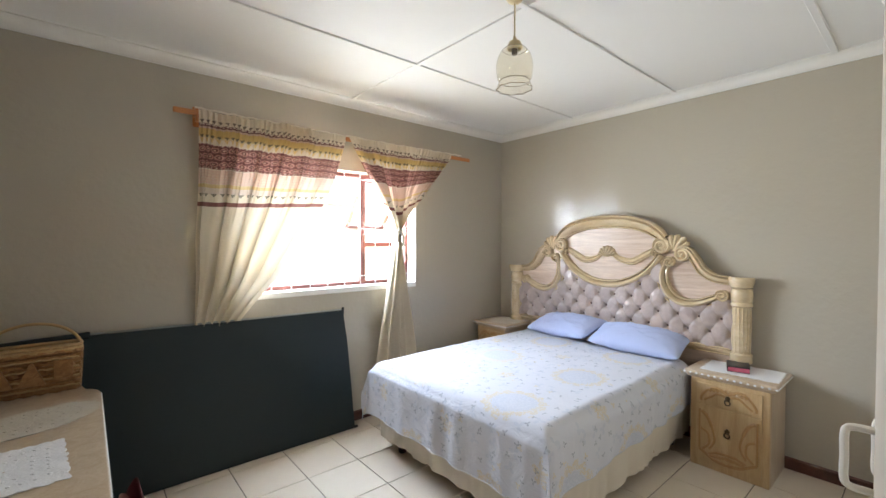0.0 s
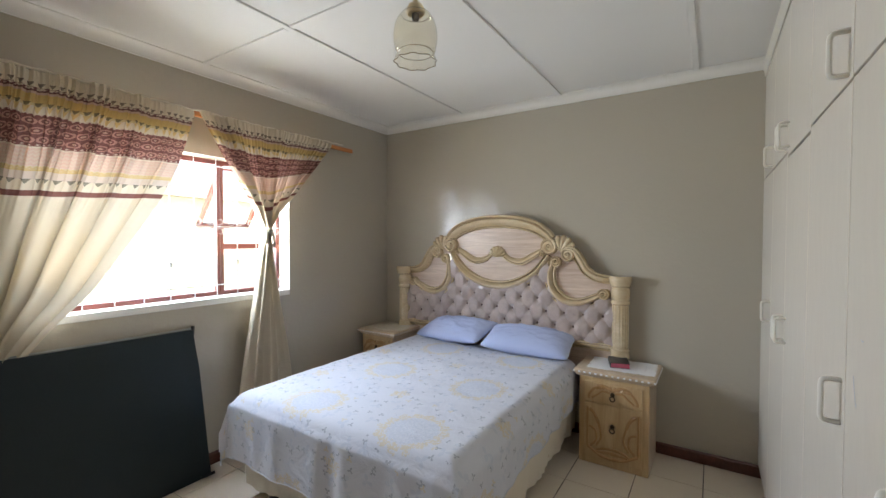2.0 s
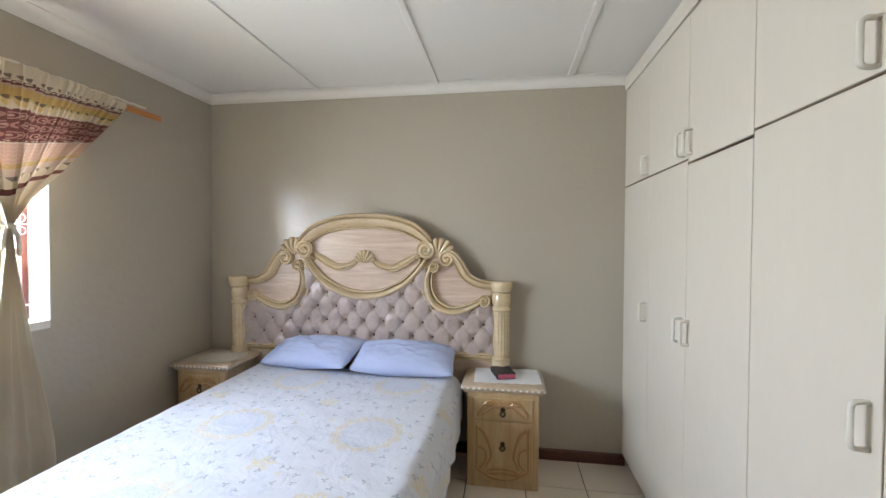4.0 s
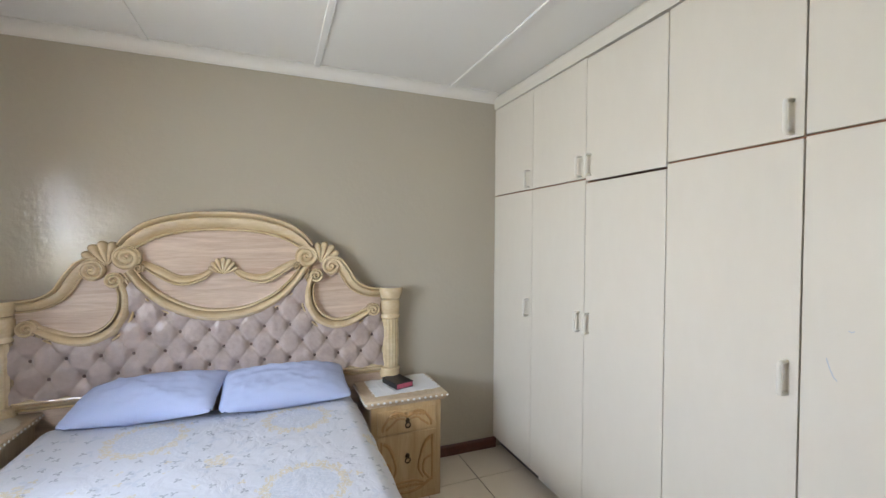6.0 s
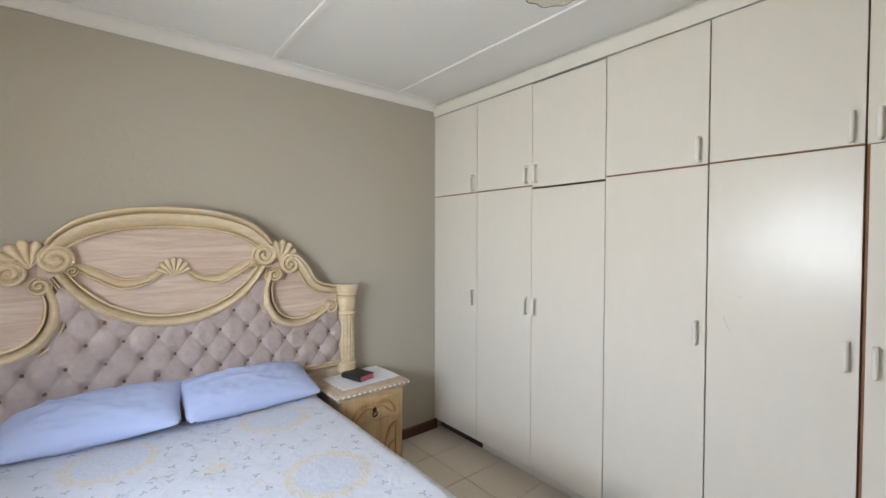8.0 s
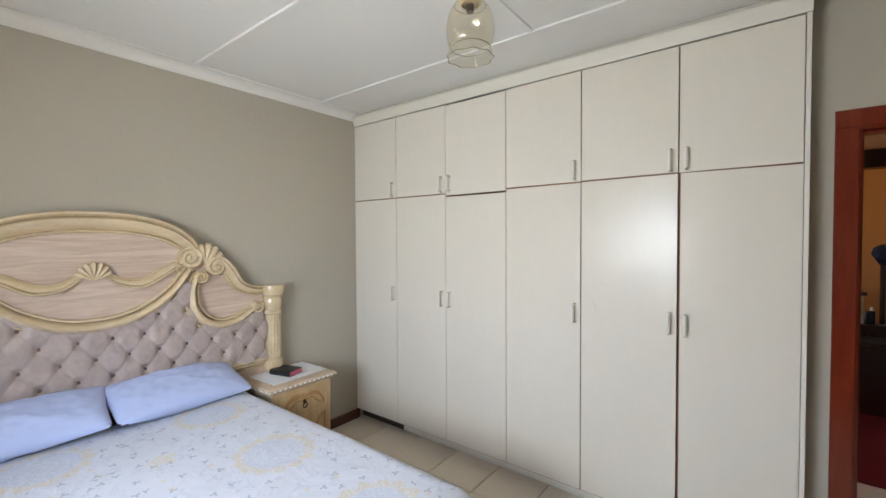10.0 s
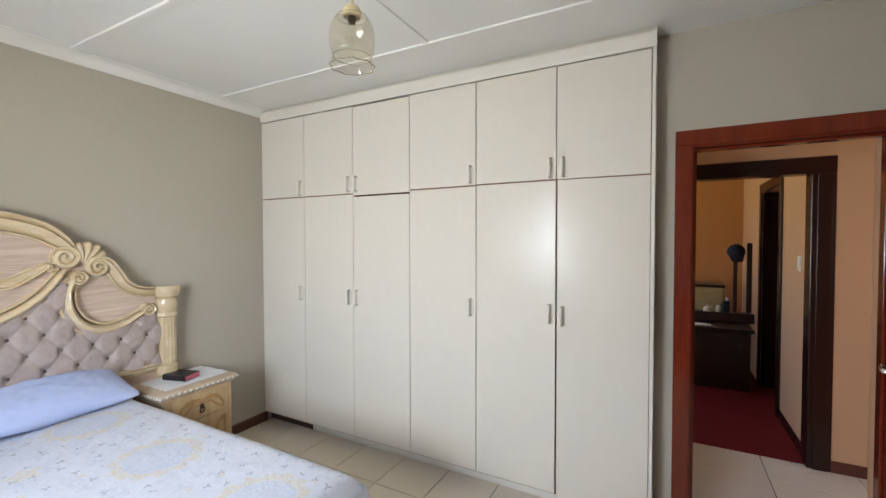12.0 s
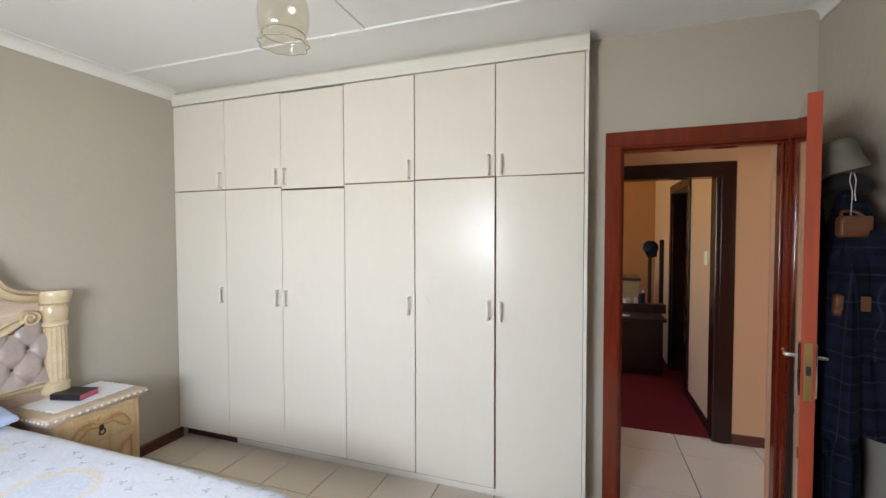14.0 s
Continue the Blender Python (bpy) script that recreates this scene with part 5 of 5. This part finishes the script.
part("folded_leg", bm, VINYL, panel, smooth=True)
bm = tube(bmesh.new(), [(2.05, 0.0, 0.012), (2.135, 0.0, 0.010)], 0.010, 8)
bm.transform(LEAN_IT)
part("bottom_rail_tip", bm, BLACK, panel)

# ---- dresser by the west wall ----
dresser = thing("dresser", (0.29, 1.9, 0.0), "limed oak dresser with a beaded moulded top", "dresser")
DY0, DY1, DXF = 1.15, 2.86, 0.555
part("body", boxed(0.016, DXF - 0.02, DY0 + 0.03, 2.64, 0.0, 0.705, bevel=0.005), OAK, dresser)
bm = bmesh.new()
rim = [(0.016, DY0), (DXF, DY0), (DXF, 2.60), (DXF - 0.004, 2.655), (DXF - 0.022, 2.685), (DXF - 0.064, 2.702), (DXF - 0.080, DY1), (0.016, DY1)]
prism(bm, rim, "z", 0.7055, 0.75)
bmesh.ops.bevel(bm, geom=list(bm.edges), offset=0.007, segments=2, affect="EDGES")
dtop = part("top", bm, OAK, dresser, smooth=True)
bm = bmesh.new()
for k in range(70):
    bmesh.ops.create_icosphere(bm, subdivisions=1, radius=0.0065, matrix=Matrix.Translation((DXF - 0.001, DY0 + 0.02 + (2.60 - DY0) * k / 69, 0.738)))
tagged(part("bead_row", bm, LACE_WHITE, dtop, "row of pale carved beads"), kind="stuff")
for k in range(3):
    z = 0.06 + 0.215 * k
    for y0 in (DY0 + 0.06, (DY0 + 2.66) / 2 + 0.01):
        d = part("drawer_front", boxed(DXF - 0.0195, DXF - 0.006, y0, y0 + 0.62, z, z + 0.20, bevel=0.004), OAK_WARM, dresser)
        bm = bmesh.new()
        tube(bm, [(DXF - 0.002, y0 + 0.31 + 0.018 * math.cos(a), z + 0.095 + 0.02 * math.sin(a)) for a in [2 * math.pi * j / 14 for j in range(14)]], 0.0045, 6, True)
        part("ring_pull", bm, BRONZE, d, smooth=True)
doily("doily", (0.335, 2.345), 0.225, 0.145, 27, LACE, "oval cream lace doily on the dresser", 26, False, 0.7505)
doily("doily", (0.30, 1.88), 0.155, 0.185, 4, LACE_WHITE, "square white lace mat with ragged edges on the dresser", 28, True, 0.7505)

basket = thing("basket", (0.31, 2.77, 0.7505), "woven straw basket with a hooped cane handle", "basket")
bx0, bx1, by0, by1, bz = 0.145, 0.470, 2.735, 2.835, 0.7505
bm = bmesh.new()
for r in range(9):
    z = bz + 0.012 + 0.023 * r
    g = 0.010 * r / 8
    pts = []
    for k in range(80):
        a = 2 * math.pi * k / 80
        cx, cy = math.cos(a), math.sin(a)
        f = (abs(cx) ** 6 + abs(cy) ** 6) ** (-1 / 6)
        wob = 0.005 * (1 if (k // 2 + r) % 2 else -1)
        pts.append(((bx0 + bx1) / 2 + ((bx1 - bx0) / 2 + g + wob) * f * cx, (by0 + by1) / 2 + ((by1 - by0) / 2 + g + wob) * f * cy, z + 0.002 * math.sin(k * 1.7 + r)))
    tube(bm, pts, 0.0125, 6, True)
part("weave", bm, STRAW, basket, "coarse woven straw strips", smooth=True)
part("bottom", boxed(bx0 + 0.01, bx1 - 0.01, by0 + 0.01, by1 - 0.01, bz, bz + 0.01), STRAW, basket)
for k in range(3):
    x = bx0 + 0.052 + (bx1 - bx0 - 0.104) * k / 2
    if k == 2:
        part("woven_square", boxed(x - 0.036, x + 0.036, by0 - 0.046, by0 - 0.030, bz + 0.075, bz + 0.165, bevel=0.003), STRAW, basket, "woven straw square")
    else:
        part("woven_point", prism(bmesh.new(), [(x - 0.048, bz + 0.06), (x + 0.048, bz + 0.06), (x + 0.006, bz + 0.165), (x - 0.006, bz + 0.165)], "y", by0 - 0.046, by0 - 0.030), STRAW, basket, "woven straw triangle")
for k in range(4):
    part("split_cane", tube(bmesh.new(), [(bx0 - 0.01 + 0.01 * j, by0 - 0.030 + 0.002 * math.sin(2.1 * j + k), bz + 0.035 + 0.045 * k + 0.0015 * math.sin(1.3 * j)) for j in range(35)], 0.0045, 6), CANE, basket, "pale split cane laid across the weave", smooth=True)
bm = bmesh.new()
tube(bm, [(((bx0 + bx1) / 2) + (bx1 - bx0 + 0.03) / 2 * math.cos(a), (by0 + by1) / 2, bz + 0.20 + 0.135 * math.sin(a)) for a in [math.pi * k / 24 for k in range(25)]], 0.007, 8)
part("hoop_handle", bm, CANE, basket, smooth=True)
bm = bmesh.new()
for dz in (0.205, 0.222):
    pts = []
    for k in range(60):
        a = 2 * math.pi * k / 60
        cx, cy = math.cos(a), math.sin(a)
        f = (abs(cx) ** 6 + abs(cy) ** 6) ** (-1 / 6)
        pts.append(((bx0 + bx1) / 2 + ((bx1 - bx0) / 2 + 0.014) * f * cx, (by0 + by1) / 2 + ((by1 - by0) / 2 + 0.014) * f * cy, bz + dz))
    tube(bm, pts, 0.009, 6, True)
part("rim", bm, CANE, basket, smooth=True)

bag = thing("bag", (0.66, 2.42, 0.0), "slumped maroon vinyl bag on the floor beside the dresser", "bag")
bm = bmesh.new()
rows = []
for i in range(13):
    v = i / 12
    rows.append([(0.655 + 0.070 * (1 - 0.45 * v + 0.25 * math.sin(3 * v)) * math.cos(a) * (1 + 0.12 * math.sin(3 * a + 4 * v)), 2.40 + 0.13 * (1 - 0.35 * v) * math.sin(a), 0.004 + 0.30 * v + 0.04 * v * math.sin(2 * a)) for a in [2 * math.pi * k / 28 for k in range(29)]])
sheet(bm, rows)
bmesh.ops.remove_doubles(bm, verts=bm.verts, dist=0.0005)
part("bag_body", bm, MAROON, bag, smooth=True)
bm = tube(bmesh.new(), smooth_path([(0.64, 2.30, 0.29), (0.71, 2.28, 0.285), (0.77, 2.29, 0.26), (0.80, 2.31, 0.20), (0.78, 2.34, 0.13)], 6), 0.014, 8, flat=((0, 0, 1), 0.5))
part("strap", bm, MAROON, bag, smooth=True)

# ---- pendant lamp ----
LX0, LY0 = 1.98, 1.208
lamp = thing("pendant_lamp", (LX0, LY0, CEIL), "pendant lamp with a ruffled smoky amber glass shade", "pendant lamp")
bm = bmesh.new()
lathe(bm, [(0.0, 2.556), (0.012, 2.556), (0.030, 2.564), (0.044, 2.584), (0.050, 2.612), (0.054, CEIL - 0.0005)], (LX0, LY0, 0), 24)
part("ceiling_rose", bm, CAP_CREAM, lamp, smooth=True)
part("cord", tube(bmesh.new(), [(LX0, LY0, 2.40), (LX0, LY0, 2.560)], 0.0035, 8), CAP_CREAM, lamp)
bm = bmesh.new()
lathe(bm, [(0.0, 2.408), (0.006, 2.408), (0.010, 2.392), (0.026, 2.384), (0.034, 2.368), (0.036, 2.354), (0.030, 2.350)], (LX0, LY0, 0), 24)
part("shade_cap", bm, CAP_CREAM, lamp, "cream lamp cap", smooth=True)
bm = bmesh.new()
shape = smooth_path([(0.030, 2.362), (0.056, 2.347), (0.073, 2.318), (0.081, 2.280), (0.080, 2.247), (0.073, 2.217), (0.066, 2.209), (0.071, 2.198), (0.077, 2.175)], 4)
lathe(bm, [(p.x, p.y) for p in shape], (LX0, LY0, 0), 72, lambda a, n: 1 + 0.012 * math.sin(6 * a) + (0.055 * max(0, n - 24) / 8) * math.sin(9 * a))
part("shade", bm, AMBER, lamp, "smoky amber glass shade with a ruffled rim", smooth=True).visible_shadow = False
pts = [(LX0 + 0.077 * (1 + 0.012 * math.sin(6 * a) + 0.055 * math.sin(9 * a)) * math.cos(a), LY0 + 0.077 * (1 + 0.012 * math.sin(6 * a) + 0.055 * math.sin(9 * a)) * math.sin(a), 2.175) for a in [2 * math.pi * k / 90 for k in range(90)]]
part("rim", tube(bmesh.new(), pts, 0.0016, 6, True), GLASS_EDGE, lamp, "thick wavy glass rim", smooth=True)
bm = bmesh.new()
lathe(bm, [(0.0, 2.325), (0.012, 2.328), (0.014, 2.340), (0.014, 2.352), (0.0, 2.356)], (LX0, LY0, 0), 20)
for z, r in ((2.349, 0.053), (2.209, 0.0665)):
    part("glass_band", tube(bmesh.new(), [(LX0 + r * (1 + 0.012 * math.sin(6 * a)) * math.cos(a), LY0 + r * (1 + 0.012 * math.sin(6 * a)) * math.sin(a), z) for a in [2 * math.pi * k / 60 for k in range(60)]], 0.0012, 5, True), GLASS_EDGE, lamp, "moulded ring in the glass", smooth=True)
part("lamp_holder", bm, BRONZE, lamp, "dark lamp holder", smooth=True)

# ---- clothes behind the bedroom door ----
def hung(name, label, category, at, width, top, low, bulk, material, seed, lean=0.0, flare=1.2):
    """A garment hanging from a hook: an oval tube with folds, narrow at the top."""
    g = thing(name, (*at, top), label, category, "clothes hung behind the door")
    bm = bmesh.new()
    rows = []
    rnd = random.Random(seed)
    ph = [rnd.uniform(0, 6.28) for _ in range(4)]
    n = 22
    for i in range(n + 1):
        v = i / n
        z = top + (low - top) * v
        grow = min(1.0, 0.22 + 2.4 * v) * (1 + (flare - 1) * v)
        row = []
        for k in range(49):
            a = 2 * math.pi * k / 48
            f = 1 + 0.16 * math.sin(5 * a + ph[0] + 1.5 * v) + 0.09 * math.sin(11 * a + ph[1] - 2 * v)
            row.append((bulk * grow * f * math.cos(a), width * grow * f * math.sin(a), z - top + 0.012 * math.sin(4 * a + ph[2]) * v))
        rows.append(row)
    rows.append([(x * 0.5, y * 0.5, z + 0.01) for x, y, z in rows[-1]])
    sheet(bm, rows)
    bmesh.ops.remove_doubles(bm, verts=bm.verts, dist=0.0004)
    bm.transform(Matrix.Rotation(radians(75.5 - 90), 4, "Z"))
    part("cloth", bm, material, g, smooth=True, local=True)
    return g


hung("jacket", "dark navy plaid jacket hung behind the open door", "jacket", (0.145, 0.43), 0.120, 1.72, 0.86, 0.085, PLAID, 2, flare=1.45)
hung("trousers", "dark navy checked trousers hung behind the open door", "trousers", (0.155, 0.40), 0.095, 1.06, 0.06, 0.065, PLAID, 5, flare=1.0)
hung("coat", "charcoal coat hung behind the open door", "coat", (0.20, 0.34), 0.10, 1.74, 0.45, 0.050, CHARCOAL, 9)
jacket = bpy.data.objects["jacket"]
bm = tube(bmesh.new(), smooth_path([(0.150, 0.44, 1.66), (0.115, 0.50, 1.52), (0.090, 0.545, 1.34), (0.078, 0.56, 1.20), (0.076, 0.56, 1.155)], 8), [0.050 + 0.012 * math.sin(0.9 * k) * (k / 32) + 0.0003 * k for k in range(33)], 18)
sleeve = part("sleeve", bm, PLAID, jacket, smooth=True)
bm = tube(bmesh.new(), [(0.077, 0.56, 1.185), (0.076, 0.56, 1.135)], 0.064, 18)
part("cuff", bm, PLAID, sleeve, smooth=True)
bm = tube(bmesh.new(), smooth_path([(0.245, 0.40, 1.70), (0.21, 0.47, 1.735), (0.165, 0.50, 1.74), (0.12, 0.47, 1.72)], 8), [0.030] * 25, 12)
part("collar", bm, CHARCOAL, jacket, "dark turned-down collar", smooth=True)
hat = thing("hat", (0.185, 0.47, 1.80), "grey felt hat hung above the coats behind the door", "hat", "clothes hung behind the door")
bm = bmesh.new()
lathe(bm, [(0.0, 0.095), (0.040, 0.092), (0.055, 0.075), (0.060, 0.02), (0.064, 0.008), (0.070, -0.02), (0.067, -0.022), (0.055, 0.004)], (0, 0, 0), 28, lambda a, n: 1 + 0.06 * math.sin(2 * a + n * 0.4))
bm.transform(Matrix.Rotation(radians(14), 4, "Y"))
part("crown", bm, FELT, hat, smooth=True, local=True)
cord = thing("drawstring", (0.185, 0.53, 1.76), "white drawstring dangling from the hung jacket", "cord", "clothes hung behind the door")
bm = bmesh.new()
tube(bm, smooth_path([(0.0, 0.0, 0.01), (0.006, 0.004, -0.02), (0.0, 0.008, -0.06), (0.004, 0.012, -0.13), (0.002, 0.012, -0.17)], 5), 0.0013, 6)
tube(bm, smooth_path([(-0.006, 0.0, 0.01), (-0.010, 0.006, -0.02), (-0.006, 0.010, -0.06), (-0.008, 0.012, -0.09)], 5), 0.0013, 6)
part("string", bm, WHITE_CORD, cord, smooth=True, local=True)
for z, turn, size in ((1.58, 10, 0.060), (1.31, -6, 0.062)):
    purse = thing("handbag", (0.185, 0.545, z), "small tan leather handbag hung behind the door", "handbag", "clothes hung behind the door", "", turn)
    part("bag_body", boxed(-size * 0.75, size * 0.75, -0.02, 0.02, -0.035, 0.04, bevel=0.014, segments=3), TAN, purse, local=True, smooth=True)
    part("flap", boxed(-size * 0.72, size * 0.72, 0.0205, 0.026, -0.012, 0.038, bevel=0.002), TAN, purse, local=True)
    if z > 1.4:
        part("strap", tube(bmesh.new(), smooth_path([(-size * 0.6, 0, 0.035), (-size * 0.3, -0.02, 0.055), (size * 0.3, -0.02, 0.055), (size * 0.6, 0, 0.035)], 6), 0.005, 6), TAN, purse, local=True)

# ---- furniture in the carpeted room ----
far = thing("dressing_table", (0.72, -2.95, 0.0), "dark stained dressing table in the carpeted room", "dressing table")
part("body", boxed(0.24, 1.30, -3.15, -2.72, 0.0, 0.60, bevel=0.01), DARK_WOOD, far)
part("top", boxed(0.21, 1.33, -3.17, -2.69, 0.6005, 0.635, bevel=0.008), DARK_WOOD, far)
part("upstand", boxed(0.16, 1.33, -3.17, -3.06, 0.636, 0.74, bevel=0.006), DARK_WOOD, far)
part("mirror_frame", boxed(0.175, 0.225, -3.18, -3.145, 0.741, 1.50, bevel=0.012), DARK_WOOD, far, "dark mirror post")
part("mirror_post", boxed(0.305, 0.345, -3.18, -3.145, 0.741, 1.38, bevel=0.012), DARK_WOOD, far)
doily("doily", (0.66, -2.83), 0.10, 0.06, 0, LACE_WHITE, "white lace mat on the dark dressing table", 18, False, 0.6355)
slats = thing("wicker_chest", (0.66, -3.6, 0.0), "cream slatted chest behind the dressing table", "chest")
part("chest_body", boxed(0.40, 0.92, -3.90, -3.5, 0.0, 0.965, bevel=0.01), SCREEN_CREAM, slats)
for k in range(8):
    part("slat", boxed(0.405, 0.915, -3.4995, -3.485, 0.50 + 0.056 * k, 0.545 + 0.056 * k, bevel=0.006), SCREEN_CREAM, slats)
part("lid", boxed(0.38, 0.94, -3.92, -3.48, 0.966, 1.0, bevel=0.01), DARK_WOOD, slats)
for x, h, r, m, lab in ((0.40, 0.16, 0.022, NAVY, "dark bottle on the dressing table"), (0.435, 0.12, 0.02, BLACK, "black bottle on the dressing table"), (0.48, 0.07, 0.03, BAR_WHITE, "white cream jar on the dressing table"), (0.57, 0.06, 0.05, LACE, "cream tub on the dressing table")):
    b = thing("bottle" if h > 0.1 else "jar", (x, -3.11, 0.7405), lab, "bottle" if h > 0.1 else "jar")
    bm = bmesh.new()
    lathe(bm, [(0.0, 0.0), (r, 0.0), (r, h * 0.7), (r * 0.6, h * 0.8)], (0, 0, 0), 14)
    part("body", bm, m, b, smooth=True, local=True)
    bm = bmesh.new()
    lathe(bm, [(r * 0.62, h * 0.78), (r * 0.62, h), (0.0, h)], (0, 0, 0), 14)
    part("cap", bm, BAR_WHITE if m is NAVY else m, b, smooth=True, local=True)
cap = thing("cap", (0.325, -3.13, 1.395), "blue cloth cap hung on the mirror post", "cap")
bm = bmesh.new()
lathe(bm, [(0.0, 0.09), (0.05, 0.08), (0.08, 0.045), (0.085, 0.0), (0.083, -0.004)], (0, 0, 0), 20)
prism(bm, [(-0.07, 0.05), (0.07, 0.05), (0.05, 0.15), (0.0, 0.17), (-0.05, 0.15)], "z", -0.004, 0.004)
bm.transform(Matrix.Rotation(radians(-35), 4, "X"))
part("crown", bm, NAVY, cap, smooth=True, local=True)

# ---- outside the window ----
bm = bmesh.new()
rows = []
for i in range(41):
    y = 3.4 + 1.0 * i + 0.06 * i * i
    rows.append([(-60 + 3 * j, y, -0.25 + 0.045 * max(0.0, y - 7) + 0.12 * noise.noise((j * 0.6, i * 0.6, 0))) for j in range(41)])
sheet(bm, rows)
sheet(bm, [[(-2000, -2000, -0.4), (2000, -2000, -0.4)], [(-2000, 2000, -0.4), (2000, 2000, -0.4)]])
structure("ground", bm, EARTH, "dry sunlit grass and bare earth rising behind the house", "ground", True)


def house(at, w, d, h, turn):
    hs = thing("house", at, "pale plastered house with a red sheet roof across the slope", "house", "neighbouring houses", "", turn)
    part("wall", boxed(-w / 2, w / 2, -d / 2, d / 2, -0.6, h), PLASTER, hs, local=True)
    part("roof", prism(bmesh.new(), [(-w / 2 - 0.3, h + 0.005), (w / 2 + 0.3, h + 0.005), (w / 2 + 0.3, h + 0.12), (0, h + 1.3), (-w / 2 - 0.3, h + 0.12)], "y", -d / 2 - 0.4, d / 2 + 0.4), ROOF, hs, local=True)
    # windows, panes and door take the glare-paled roof colour to wash out too
    for x in (-w * 0.28, w * 0.2):
        win = part("window", boxed(x - 0.6, x + 0.6, -d / 2 - 0.03, -d / 2 - 0.002, 1.0, 2.1), ROOF, hs, local=True)
        part("pane", boxed(x - 0.54, x + 0.54, -d / 2 - 0.04, -d / 2 - 0.031, 1.06, 2.04), ROOF, win, local=True)
    part("door", boxed(-0.1, 0.8, -d / 2 - 0.03, -d / 2 - 0.002, -0.1, 2.0), ROOF, hs, local=True)
    return hs


house((11.5, 27.0, 0.85), 9, 7, 2.8, 8)
house((0.5, 31.0, 1.1), 8, 7, 2.8, -6)


def bush(at, size, seed):
    """A shrub of forked stems and a few hundred leaves with gaps."""
    rnd = random.Random(seed)
    b = thing("bush", at, "loose green garden shrub growing behind the house", "bush", "garden shrubs")
    bm, tips = bmesh.new(), []
    for k in range(9):
        a = 2 * math.pi * k / 9 + rnd.uniform(-0.3, 0.3)
        tip = Vector((math.cos(a) * size * rnd.uniform(0.25, 0.6), math.sin(a) * size * rnd.uniform(0.25, 0.6), size * rnd.uniform(0.6, 1.3)))
        tube(bm, smooth_path([(0, 0, -0.1), tuple(tip * 0.45 + Vector((0, 0, 0.1))), tuple(tip)], 4), [0.03, 0.027, 0.024, 0.02, 0.018, 0.014, 0.012, 0.009, 0.006], 6)
        tips.append(tip)
    part("stems", bm, DARK_WOOD, b, local=True)
    bm = bmesh.new()
    for k in range(700):
        tip = rnd.choice(tips)
        p = tip * rnd.uniform(0.45, 1.08) + Vector((rnd.gauss(0, 1), rnd.gauss(0, 1), rnd.gauss(0, 1))) * size * 0.13
        m = Matrix.Translation(p) @ Euler((rnd.uniform(0, 6), rnd.uniform(0, 6), rnd.uniform(0, 6))).to_matrix().to_4x4()
        l = size * rnd.uniform(0.05, 0.09)
        vs = [bm.verts.new(m @ Vector(c)) for c in ((0, 0, 0), (l * 0.4, l * 0.5, l * 0.08), (0, l * 1.3, 0), (-l * 0.4, l * 0.5, l * 0.08))]
        bm.faces.new(vs)
    part("crown", bm, LEAVES, b, local=True)
    return b


bush((-5.5, 17.0, 0.15), 1.7, 11)
bush((19.0, 22.0, 0.4), 1.6, 23)

# ---- floor tiles ----
def tile_mesh(name, w, d, material):
    bm = boxed(-w / 2, w / 2, -d / 2, d / 2, -0.010, 0.0, bevel=0.0018, segments=1)
    me = bpy.data.meshes.new(name)
    bm.to_mesh(me)
    bm.free()
    me.materials.append(material)
    return me


floor, hall_floor = bpy.data.objects["floor"], bpy.data.objects["hall_floor"]
PX, PY = 0.352, 0.3675
tile_me = tile_mesh("tile", PX - 0.005, PY - 0.005, TILE)
for i in range(-4, 8):
    for j in range(-2, 8):
        x, y = 1.55 + PX * (i + 0.5), 0.29 + PY * (j + 0.5)
        if -0.1 < x < 4.05 and (y > -0.16 or (x > 1.1 and y > -0.3)):
            t = new("tile", tile_me)
            t.parent, t.location = floor, (x, y, 0.0)
hall_me = tile_mesh("hall_tile", 0.503, 0.503, HALL_TILE)
for i in range(-5, 2):
    for j in range(3):
        t = new("tile", hall_me)
        t.parent, t.location = hall_floor, (0.385 + 0.508 * (i + 0.5) , -0.445 - 0.508 * (j - 0.5) , 0.0)
